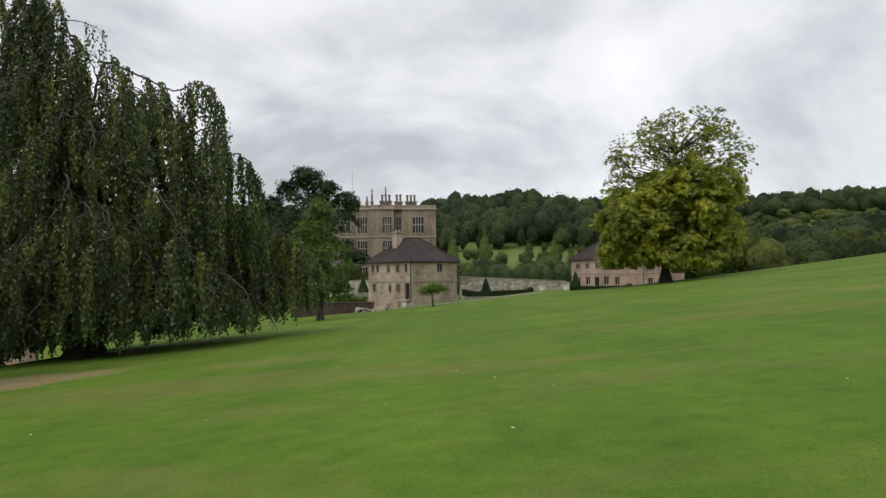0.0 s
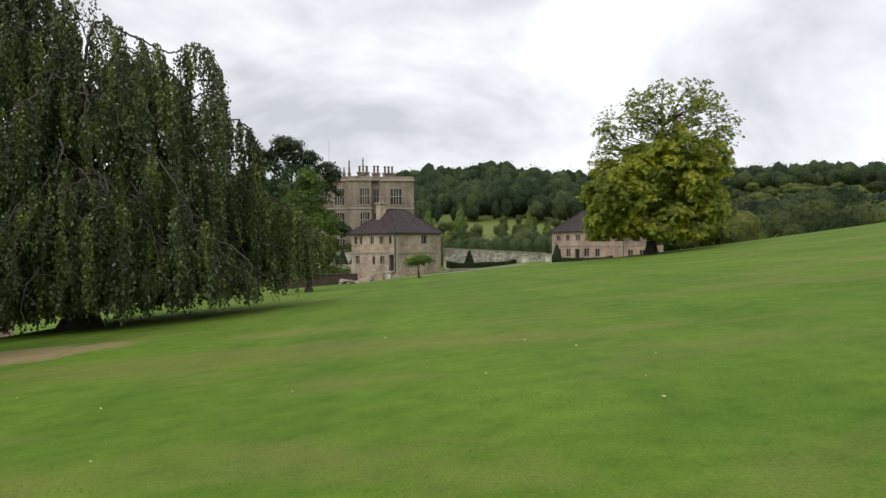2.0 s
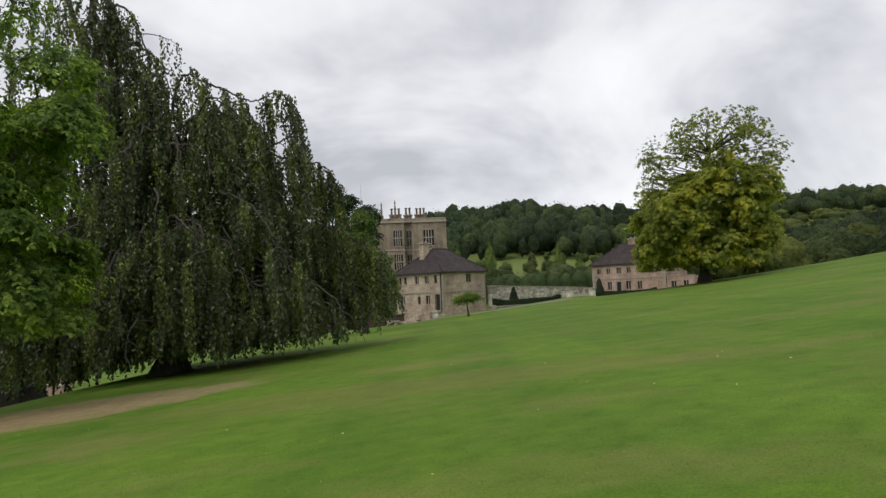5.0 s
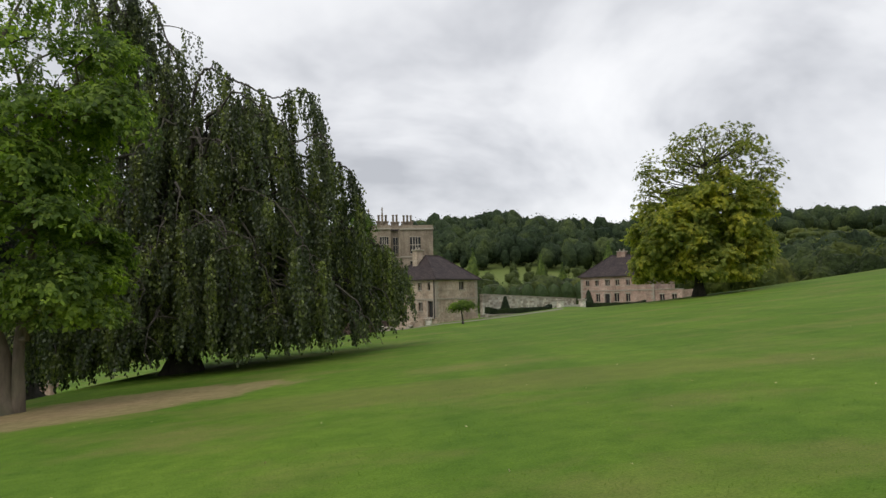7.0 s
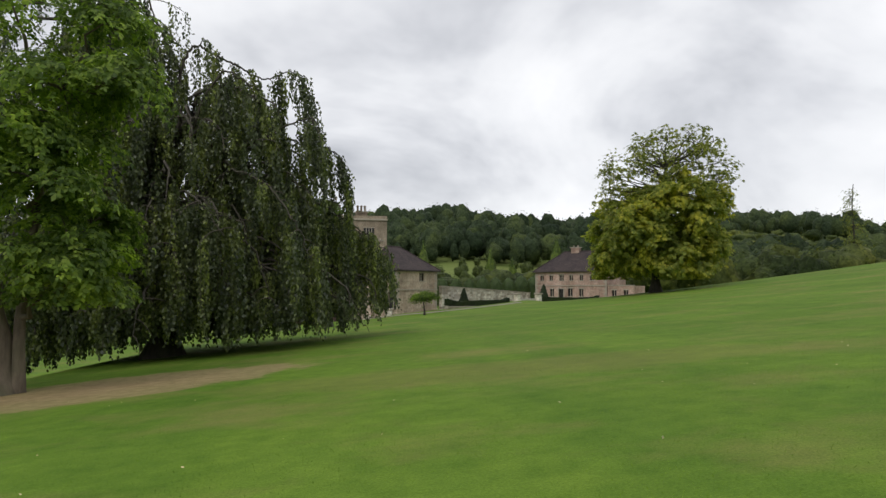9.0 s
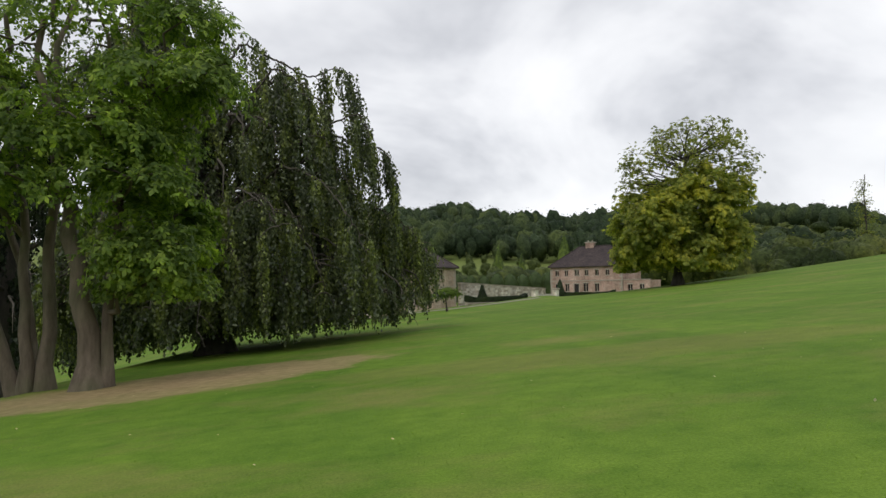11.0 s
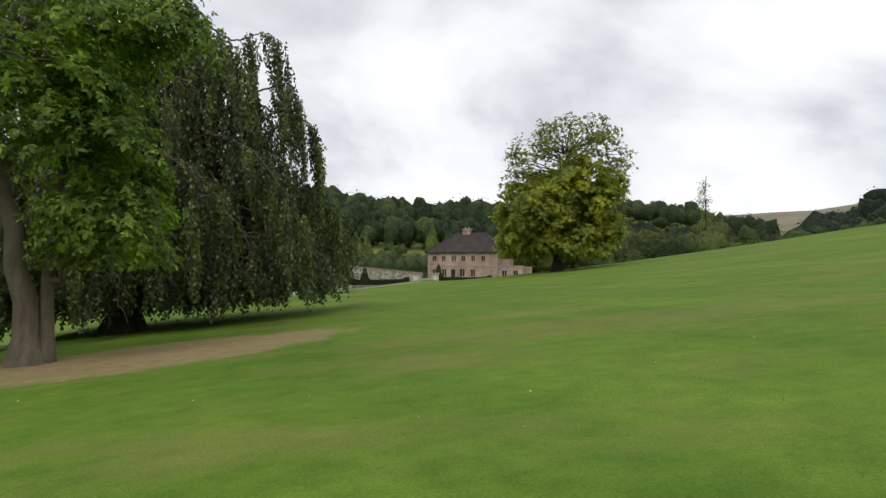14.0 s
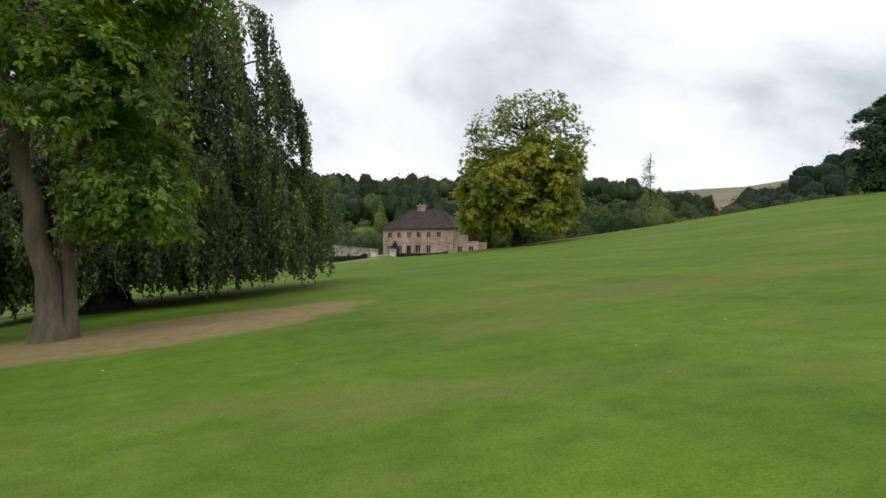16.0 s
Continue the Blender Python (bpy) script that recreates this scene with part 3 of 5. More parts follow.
def lobed_tree(name, x, y, stems, lobes, leaf, per, material, label, seed, bark, n_clump=40, spread=1.1, flat=0.45, shell=0.55, sink=0.05, twiggy=0.0, thin=(), thin_material=None, clear=0.25, fingers=PLAIN_LEAF, droop=0.4, lift=0.8):
    """Stems (list of base offset, lean, height, radius) and a crown of lobes (cx, cy, cz, rx, ry, rz, density)."""
    rng = np.random.default_rng(seed)
    z0 = gz(x, y) - sink
    tree = thing(name, pose(x, y, z0), label, "tree")
    tips = []
    for (bx, by, lx, ly, hh, r) in stems:
        t = np.linspace(0, 1, 12)
        P = np.stack([bx + lx * t ** 1.4, by + ly * t ** 1.4, hh * t], 1)
        P[1:] += rng.normal(0, 0.035 * hh / 6, (11, 3))
        R = r * (0.72 * (1 - 0.72 * t) + 0.55 * np.exp(-t * hh * 2.4) * 0.9 + 0.02)
        v, f = tube(P, R, 12)
        a = np.arctan2(v[:, 1] - by, v[:, 0] - bx)
        v[:, :2] += (np.stack([v[:, 0] - bx, v[:, 1] - by], 1)) * (0.10 * np.sin(4 * a + bx * 7) * np.exp(-v[:, 2] * 1.3))[:, None]
        put("trunk", mesh_from("trunk", v, f, bark, True), tree)
        tips.append(P)
    cents, outs, sp, twigs = [], [], [], []
    split = 0
    for li, (cx, cy, cz, rx, ry, rz, dens) in enumerate((*lobes, *thin)):
        if li == len(lobes):
            split = sum(len(q) for q in cents)
        c = np.array([cx, cy, cz])
        # the limb that carries this lobe
        P = tips[int(np.argmin([np.hypot(T[-1, 0] - cx, T[-1, 1] - cy) for T in tips]))]
        k = min(len(P) - 1, max(3, int(len(P) * min(1.0, max(0.3, (cz - 0.5 * rz) / P[-1, 2])) - 1)))
        Q = rough_line(curve_pts(P[k], (P[k] + c) / 2 + np.array([0, 0, 0.12 * np.linalg.norm(c - P[k])]), c, 7), rng, 0.1)
        v, f = tube(Q, np.linspace(0.09, 0.02, 7) * (1 + 0.05 * rx), 6)
        put("limb", mesh_from("limb", v, f, bark, True), tree)
        n = max(3, int(n_clump * dens))
        d = unit(rng.normal(0, 1, (n, 3)) + np.array([0, 0, 0.25]))
        rad = rng.uniform(shell, 1.0, (n, 1)) ** 0.6
        p = c + d * rad * np.array([rx, ry, rz])
        cents.append(p)
        outs.append(d)
        sp.append(np.full(n, spread) * rng.uniform(0.7, 1.25, n))
        for q in p[:: 2 if (twiggy or li >= len(lobes)) else 3]:
            m = c + (q - c) * 0.4 + rng.normal(0, 0.15, 3)
            twigs.append(tube(curve_pts(c + (q - c) * 0.08, m + np.array([0, 0, 0.2]), q, 5), np.linspace(0.035, 0.01, 5) * (1 + twiggy), 4))
    cents, outs, sp = np.concatenate(cents), np.concatenate(outs), np.concatenate(sp)
    split = split or len(cents)
    for nm, sl, pr, sz, mt in (("crown", slice(0, split), per, leaf, material), ("upper_crown", slice(split, None), per // 3, leaf * 0.74, thin_material)):
        if len(cents[sl]) == 0:
            continue
        v, f = sprays(rng, cents[sl], outs[sl], sp[sl], pr, sz, fingers, flat, droop, lift)
        low = v.reshape(-1, 4, 3)
        v = low[low[:, :, 2].min(1) > clear].reshape(-1, 3)
        tagged(put(nm, mesh_from(nm, v, np.arange(len(v)).reshape(-1, 4), mt), tree), kind="stuff")
    v, f = join(twigs)
    tagged(put("twig", mesh_from("twig", v, f, M_TWIG, True), tree), kind="stuff")
    return tree


def blob(rng, c, r, sub=1, amp=0.2):
    bm = bmesh.new()
    bmesh.ops.create_icosphere(bm, subdivisions=sub, radius=1.0)
    V = np.array([v.co[:] for v in bm.verts])
    F = np.array([[v.index for v in f.verts] for f in bm.faces])
    bm.free()
    V = V * (1 + rng.normal(0, amp, (len(V), 1)))
    return V * np.asarray(r) + np.asarray(c), F


ICO = {k: blob(np.random.default_rng(0), (0, 0, 0), (1, 1, 1), k, 0.0) for k in (2, 3)}


def wood(name, spots, leaf, per, material, label, seed, cone=0.0, detail=3):
    """Many tree crowns in one mesh: spots of (x, y, ground z, radius, height); each crown is a lumpy mass under a skin of leaves."""
    rng = np.random.default_rng(seed)
    S = np.asarray(spots, float)
    n = len(S)
    C = S[:, :3].copy()
    C[:, 2] += S[:, 4] * 0.52
    R = np.stack([S[:, 3], S[:, 3], S[:, 4] * 0.5], 1)
    bul = unit(rng.normal(0, 1, (n * 22, 3)) + np.array([0, 0, 0.3])).reshape(n, 22, 3)

    def lumps(d):
        near = np.einsum("nkc,nbc->nkb", d, bul).max(2)
        k = 0.68 + 0.42 * np.clip((near - 0.78) / 0.22, 0, 1) ** 0.8
        w = 1.0 - 0.8 * cone * (d[:, :, 2] * 0.5 + 0.5)
        return np.stack([k * w, k * w, k if cone == 0 else np.ones_like(k)], 2)

    iv, jf = ICO[detail]
    d = np.broadcast_to(iv, (n, len(iv), 3))
    cv = C[:, None] + d * R[:, None] * lumps(d) * (0.86 + rng.normal(0, 0.085, (n, len(iv), 1)))
    d = unit(rng.normal(0, 1, (n * per, 3))).reshape(n, per, 3)
    P = (C[:, None] + d * R[:, None] * lumps(d) * rng.uniform(0.86, 1.12, (n, per, 1))).reshape(-1, 3)
    d = d.reshape(-1, 3)
    nd = unit(d + np.array([0, 0, 0.3]) + rng.normal(0, 0.5, d.shape))
    td = unit(np.cross(nd, rng.normal(0, 1, d.shape)))
    bd = np.cross(nd, td) * 0.6
    sz = (leaf * np.repeat(S[:, 3] / S[:, 3].mean(), per) ** 0.5 * rng.uniform(0.6, 1.25, len(P)))[:, None] * 0.5
    v = np.stack([P - td * sz, P + bd * sz, P + td * sz, P - bd * sz], 1).reshape(-1, 3)
    ob = put(name, mesh_from(name, v, np.arange(len(v)).reshape(-1, 4), material))
    tagged(ob, label, "trees", kind="stuff")
    inner = mesh_from("inner_foliage", cv.reshape(-1, 3), (jf[None] + (np.arange(n) * len(iv))[:, None, None]).reshape(-1, 3), material)
    tagged(put("inner_foliage", inner, ob), kind="stuff")
    return ob


# ---- the near trees ----
weeping_beech("weeping_beech", -17.5, 32.5,
              [(19.6, -4.6, 2.2, 4), (17.6, -4.2, 2.8, 5), (15.6, -3.6, 3.3, 7), (13.9, -3.4, 4.4, 10), (12.7, 1.0, 4.0, 12), (11.2, 0.8, 5.6, 15), (9.3, 0.3, 6.6, 16), (7.6, 0.3, 7.2, 18), (6.2, 0.3, 7.7, 20), (5.0, 0.2, 8.3, 24), (3.9, 0.2, 8.3, 20), (6.4, 3.2, 6.2, 16, 4.0), (4.9, 3.4, 6.7, 26, 4.0)],
              [([(-2.9, 0, 16.5), (-2.2, -0.2, 18.2), (-1.3, -0.3, 17.5), (-0.6, -0.5, 15.7), (0.1, -0.6, 14.2), (0.5, -0.6, 12.9)], 12),
               ([(-2.6, 0.3, 15.0), (-1.8, 0.6, 16.6), (-0.8, 0.8, 15.9), (-0.1, 0.9, 14.4), (0.3, 1.0, 13.0)], 9),
               ([(0.0, 0, 9.0), (0.5, -0.3, 12.6), (0.9, -0.4, 14.1), (1.4, -0.5, 14.4), (2.2, -0.4, 13.9), (3.2, -0.3, 13.5), (4.1, 0, 13.0), (4.8, 0.2, 13.2), (5.4, 0.2, 13.5), (6.0, 0, 13.25), (6.4, 0, 12.4)], 20),
               ([(0.2, 0, 8.0), (1.6, 1.2, 12.2), (2.6, 1.4, 13.6), (3.6, 1.2, 13.0), (4.4, 1.0, 12.0)], 10),
               ([(0.2, 0, 7.0), (1.9, -1.6, 11.6), (2.9, -2.1, 12.8), (3.9, -2.2, 12.2), (4.6, -2.2, 11.0)], 10),
               ([(0.3, 0, 6.0), (3.0, 0.5, 9.4), (5.2, 0.5, 10.5), (6.4, 0.6, 9.9), (7.3, 0.7, 10.0), (7.9, 0.6, 9.5), (8.2, 0.6, 8.6)], 16),
               ([(0.3, 0, 6.0), (3.0, -1.0, 9.0), (5.6, -1.2, 10.6), (6.6, -1.3, 11.0), (7.0, -1.3, 10.2)], 12),
               ([(0.3, 0, 4.0), (4.0, -0.5, 7.2), (6.9, 0.5, 7.3), (8.0, 1.6, 6.6), (9.2, 2.6, 5.9), (9.9, 3.2, 4.9)], 30),
               ([(0.3, 0, 3.5), (4.0, 1.5, 6.5), (7.4, 3.2, 6.9), (9.4, 4.4, 5.8), (10.4, 5.0, 4.5)], 30),
               ([(0.2, 0, 4.5), (1.2, -2.8, 7.4), (2.6, -4.4, 6.6), (3.6, -5.0, 5.2)], 12),
               ([(0.2, 0, 5.5), (3.2, -2.4, 8.4), (5.2, -3.6, 7.4), (6.4, -4.2, 5.6), (6.9, -4.4, 4.4)], 14)],
              0.17, M_LEAF_BEECH, "large weeping beech with dark green hanging curtains of leaves", 11, 0.62, 0.62, fronds=11)
weeping_beech("weeping_beech", -31.5, 43.5,
              [(20.0, 0, 2.5, 6), (17.0, 0, 5.0, 9), (13.0, 0, 7.0, 11), (9.0, 0, 8.5, 13), (6.5, 0, 9.0, 13)], [],
              0.26, M_LEAF_DARK, "second weeping beech with a thick dark trunk, behind the first", 12, 1.5, locks=10, strands=5)

lobed_tree("maple", -18.0, 19.6,
           [(0, 0, -1.6, 0.2, 9.0, 0.42), (0.32, 0.10, 0.35, 0.5, 7.5, 0.23)],
           [(1.8, -0.6, 3.9, 1.5, 1.7, 0.9, 1.1), (1.4, -1.2, 5.6, 1.6, 1.7, 0.7, 0.9), (1.9, 0.6, 4.7, 1.3, 1.4, 0.8, 0.9), (1.6, -0.6, 8.2, 1.8, 1.9, 0.8, 0.9), (1.6, 0.2, 6.7, 1.3, 1.5, 0.7, 0.7),
            (0.3, -1.7, 7.0, 1.9, 1.6, 0.7, 0.8), (-1.4, -1.6, 5.6, 1.5, 1.5, 0.5, 0.4), (0.4, -0.9, 10.2, 2.2, 2.2, 0.9, 0.4), (-1.2, 0.6, 11.8, 2.3, 2.2, 1.2, 0.35),
            (1.9, -0.2, 2.9, 1.3, 1.4, 0.6, 0.8), (2.9, -0.4, 8.6, 1.3, 1.4, 0.5, 0.6), (2.3, 0.2, 10.3, 1.3, 1.3, 0.6, 0.5), (-2.4, -0.6, 8.2, 2.1, 2.2, 0.9, 0.65)],
           0.19, 72, M_LEAF_MAPLE, "maple with forked grey-brown trunk and layered bright green leaves", 21, M_BARK_MAPLE, 19, 0.8, 0.25, 0.4, clear=2.3, fingers=MAPLE_LEAF)
lobed_tree("maple", -20.1, 21.0,
           [(-0.38, -0.1, -4.4, -0.8, 8.0, 0.27), (-0.05, -0.2, -0.9, 0.4, 9.5, 0.24), (0.38, -0.1, 0.35, -0.3, 9.0, 0.29), (-0.1, 0.4, -2.0, 0.8, 8.0, 0.22)],
           [(-1.5, -1.5, 5.8, 1.8, 1.6, 0.7, 0.8), (-3.4, -0.8, 6.8, 2.0, 1.9, 0.8, 0.8), (0.2, -2.0, 6.9, 1.8, 1.5, 0.7, 0.7), (-2.0, -2.2, 8.4, 2.2, 1.9, 0.8, 0.9),
            (0.2, -1.4, 9.7, 2.3, 2.1, 0.9, 0.6), (-3.6, 0.5, 10.0, 2.5, 2.3, 1.0, 0.6), (-0.6, 0.2, 12.2, 2.6, 2.5, 1.1, 0.5), (1.2, 1.0, 13.6, 2.0, 2.2, 1.0, 0.6),
            (-5.2, -0.2, 5.4, 2.0, 2.0, 0.8, 0.8), (-5.6, 0.4, 8.2, 2.2, 2.2, 0.9, 0.8)],
           0.19, 72, M_LEAF_MAPLE, "maple of several leaning stems on bare earth", 22, M_BARK_MAPLE, 18, 0.84, 0.25, 0.4, clear=2.3, fingers=MAPLE_LEAF)


def chestnut_boughs(seed):
    """Boughs round an egg-shaped crown: close and drooping below, sparse above."""
    rng = np.random.default_rng(seed)
    low, high = [], []
    for k in range(150):
        z = 2.2 + 15.2 * ((k + rng.random()) / 150) ** 1.06
        R = float(np.interp(z, [1.5, 3, 5.5, 9, 12, 14.5, 16.5, 18.3], [4.8, 5.9, 6.6, 6.6, 7.0, 6.8, 5.2, 1.6]))
        cx = float(np.interp(z, [2, 9, 13, 18], [-0.4, 0.3, 1.4, 1.9]))
        a = k * 2.39996 + rng.uniform(-0.3, 0.3)
        q = rng.uniform(0.82, 1.0) if k % 4 else rng.uniform(0.35, 0.7)
        u = (cx + R * q * math.cos(a), 0.92 * R * q * math.sin(a), z)
        if z < 12.8 - 0.55 * abs(u[0] - 1.0):
            low.append((*u, 1.75, 1.65, 1.25, 1.0))
        else:
            high.append((*u, 1.7, 1.7, 1.6, 0.72))
    for z in (4.0, 6.5, 9.0):
        low.append((0.6, 0.5, z, 4.6, 4.4, 2.2, 2.6))
    return low, high


low_boughs, high_boughs = chestnut_boughs(33)
lobed_tree("horse_chestnut", 24.3, 71.6, [(-0.3, 0, 1.6, 0.3, 14.0, 0.62)], low_boughs,
           0.43, 19, M_LEAF_YELLOW, "broad round tree with yellowing green leaves on the crest", 31, M_BARK_DARK, 13, 0.74, 0.3, 0.5, clear=1.4,
           thin=high_boughs, thin_material=M_LEAF_THIN, fingers=CHESTNUT_LEAF, droop=0.7)

# trees between the beech and the house
lobed_tree("lime_tree", -11.3, 62.0, [(0, 0, 0.3, 0, 9.0, 0.35)],
           [(0, 0, 4.2, 2.6, 2.4, 1.8, 1.2), (0.6, 0, 6.4, 2.2, 2.2, 1.5, 1.0), (-0.2, 0, 8.4, 1.9, 1.9, 1.4, 0.9), (0.2, 0, 10.2, 1.3, 1.3, 1.2, 0.6), (1.4, -0.5, 3.4, 1.6, 1.6, 1.2, 0.7)],
           0.26, 40, M_LEAF_LIME, "young green broadleaf tree beyond the beech", 41, M_BARK_DARK, 30, 0.75, 0.3, 0.45)
lobed_tree("scots_pine", -21.3, 108.0, [(0, 0, 0.5, 0, 21.0, 0.5), (0.4, 0, 4.0, 0, 17.0, 0.3)],
           [(-0.2, 0, 22.8, 2.6, 2.4, 1.3, 1.1), (2.4, 0, 20.8, 2.4, 2.4, 1.0, 1.0), (-2.9, 0, 20.6, 2.6, 2.6, 1.4, 1.0), (6.0, 0, 18.6, 2.4, 2.4, 1.3, 1.0), (-5.8, 0, 18.0, 2.2, 2.4, 1.3, 0.9), (0.4, 0, 18.4, 3.8, 3.2, 1.5, 1.1), (-4.6, 0, 15.4, 3.2, 2.8, 1.5, 1.0), (4.8, 0, 15.6, 3.2, 2.8, 1.5, 1.0), (-1.4, 0, 14.2, 3.6, 3.0, 1.5, 1.0), (-5.6, 0, 12.0, 2.8, 2.6, 1.5, 0.9), (3.4, 0, 11.6, 3.6, 3.0, 1.5, 0.9), (7.0, 0, 9.8, 1.6, 1.8, 0.7, 0.6), (8.2, 0, 9.4, 1.3, 1.5, 0.5, 0.4), (-1, 0, 9.4, 4.4, 3.4, 2.0, 0.9), (-4, 0, 6.4, 3.6, 3.4, 2.0, 0.9), (2, 0, 6.0, 4.0, 3.4, 2.0, 0.9)],
           0.40, 46, M_NEEDLE, "tall dark pine with rounded needle clouds beside the house", 42, M_BARK_DARK, 26, 0.95, 0.45, 0.55, droop=0.2)
lobed_tree("sapling", -1.06, 78.8, [(0, 0, -0.2, 0, 1.9, 0.14)],
           [(0, 0, 2.35, 1.0, 1.0, 0.42, 0.8), (-0.9, 0, 2.1, 0.8, 0.8, 0.34, 0.5), (0.9, 0, 2.2, 0.8, 0.8, 0.36, 0.5)],
           0.16, 60, M_LEAF_MAPLE, "small flat-topped tree with a thin bent trunk", 43, M_BARK_DARK, 26, 0.5, 0.5)
lobed_tree("ragged_larch", 112.0, 152.0, [(0, 0, 0.8, 0, 31.0, 0.4)],
           [(0, 0, 27.5, 1.4, 1.4, 2.4, 0.4), (-0.6, 0, 23.5, 2.6, 2.2, 1.8, 0.55), (0.8, 0, 20.0, 3.0, 2.4, 1.9, 0.6), (-0.3, 0, 16.0, 3.2, 2.6, 2.4, 0.7), (0, 0, 12, 3.4, 3, 3, 0.8)],
           0.42, 9, M_LEAF_THIN, "tall thin half-bare conifer above the scrub", 44, M_BARK_DARK, 46, 1.0, 0.6, 0.3, twiggy=0.6)
lobed_tree("cedar", 84.0, 66.0, [(0, 0, 0, 0, 15.0, 0.6)],
           [(0, 0, 13.6, 2.2, 2.2, 0.7, 0.6), (-2.4, 0, 11.6, 3.4, 3.0, 0.7, 0.8), (1.4, 0, 10.6, 3.6, 3.0, 0.8, 0.8), (-3.4, 0, 8.8, 3.6, 3.0, 0.8, 0.9), (0.8, 0, 7.4, 4.5, 3.5, 0.9, 1.0), (-4.2, 0, 5.6, 3.0, 3.0, 1.0, 0.9), (-1.5, 0, 3.8, 4.0, 3.4, 1.4, 1.0), (-3.0, 0, 2.0, 3.2, 3.0, 1.2, 0.9)],
           0.4, 50, M_NEEDLE, "dark cedar with flat spreading branches on the crest", 45, M_BARK_DARK, 46, 1.3, 0.35)

# ---- woods and scrub ----


def scatter(rng, n, r0, r1, a0, a1, rad, hgt, power=1.0):
    out = []
    while len(out) < n:
        r = r0 + (r1 - r0) * rng.random() ** power
        a = radians(rng.uniform(a0, a1))
        x, y = r * math.sin(a), r * math.cos(a)
        s = rng.uniform(0.7, 1.35)
        out.append((x, y, gz(x, y), rad * s, hgt * s * rng.uniform(0.85, 1.15)))
    return out


rng = np.random.default_rng(5)
def mixed(spots, rng):
    """Crowns of uneven size, so that the canopy closes without rows."""
    return [(x, y, z, r * k, h * (0.55 + 0.45 * k)) for (x, y, z, r, h), k in zip(spots, rng.choice([0.5, 0.7, 0.9, 1.05], len(spots)))]


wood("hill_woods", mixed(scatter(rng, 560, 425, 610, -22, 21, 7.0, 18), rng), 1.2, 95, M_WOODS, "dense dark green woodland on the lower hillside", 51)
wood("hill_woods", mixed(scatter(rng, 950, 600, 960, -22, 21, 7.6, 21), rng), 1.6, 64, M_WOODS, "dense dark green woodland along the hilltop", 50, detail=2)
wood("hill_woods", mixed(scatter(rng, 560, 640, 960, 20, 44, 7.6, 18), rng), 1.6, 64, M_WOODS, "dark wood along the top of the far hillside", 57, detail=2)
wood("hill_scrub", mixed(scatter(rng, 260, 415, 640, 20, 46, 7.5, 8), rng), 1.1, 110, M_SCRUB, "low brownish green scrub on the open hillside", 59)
wood("hill_woods", mixed(scatter(rng, 340, 440, 950, 46, 80, 9.0, 20), rng), 1.4, 90, M_WOODS_HAZED, "wooded shoulder of the farther hill", 52, detail=2)


def lone_tree(spot, leaf, per, material, label, seed, group, cone=0.0):
    """One tree far off, with its own trunk and crown."""
    x, y, z, r, h = spot
    tree = thing("park_tree", pose(x, y, z), label, "tree", group)
    ob = wood("crown", [(0, 0, 0, r, h)], leaf, per, material, label, seed, cone)
    ob.parent = tree
    for key in ("category", "label"):
        del ob[key]
    v, f = tube([(0, 0, -0.3), (0.1, 0, h * 0.3), (0, 0, h * 0.6)], [0.09 * r, 0.06 * r, 0.03 * r], 7)
    put("trunk", mesh_from("trunk", v, f, M_BARK_DARK, True), tree)
    return tree


for i, s in enumerate(scatter(rng, 56, 310, 430, -16, 24, 3.0, 6.4)):
    lone_tree(s, 0.5, 320, M_SCRUB, "round park tree standing on the far pasture", 530 + i, "park trees")
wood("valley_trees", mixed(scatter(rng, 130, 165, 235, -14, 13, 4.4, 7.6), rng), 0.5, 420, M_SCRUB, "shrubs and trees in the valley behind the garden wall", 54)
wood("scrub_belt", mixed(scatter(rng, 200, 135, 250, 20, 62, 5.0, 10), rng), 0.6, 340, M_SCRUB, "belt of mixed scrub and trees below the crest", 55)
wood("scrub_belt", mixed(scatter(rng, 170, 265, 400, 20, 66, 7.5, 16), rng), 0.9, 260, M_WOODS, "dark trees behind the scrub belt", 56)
cone_spots = [(r * math.sin(radians(a)), r * math.cos(radians(a)), gz(r * math.sin(radians(a)), r * math.cos(radians(a))), 5.0 * k, 21 * k) for a, r, k in ((1.0, 300, 0.9), (3.7, 300, 1.0), (11.0, 250, 0.7), (9.6, 330, 0.8), (-1.4, 320, 0.9), (15.2, 330, 1.1))]
for i, s in enumerate(cone_spots):
    lone_tree(s, 0.7, 420, M_LEAF_LIME, "pointed green tree at the edge of the pasture", 570 + i, "pointed trees", 1.0)
lone_tree((51.0, 190.0, gz(51, 190), 3.6, 20.0), 0.6, 900, M_NEEDLE, "dark pointed spruce behind the lodge", 58, "pointed trees", 1.0)

# ---- stone buildings ----


def wall_cells(length, z0, z1, openings):
    """Boxes that fill a wall of that length around openings (x0, z0, x1, z1)."""
    xs = sorted({0.0, length, *[o[0] for o in openings], *[o[2] for o in openings]})
    zs = sorted({z0, z1, *[o[1] for o in openings], *[o[3] for o in openings]})
    out = []
    for a, b in zip(xs, xs[1:]):
        run = None
        for c, d in zip(zs, zs[1:]):
            if any(o[0] - 1e-6 <= a and b <= o[2] + 1e-6 and o[1] - 1e-6 <= c and d <= o[3] + 1e-6 for o in openings):
                if run:
                    out.append((a, b, *run))
                run = None
            else:
                run = (run[0], d) if run else (c, d)
        if run:
            out.append((a, b, *run))
    return out


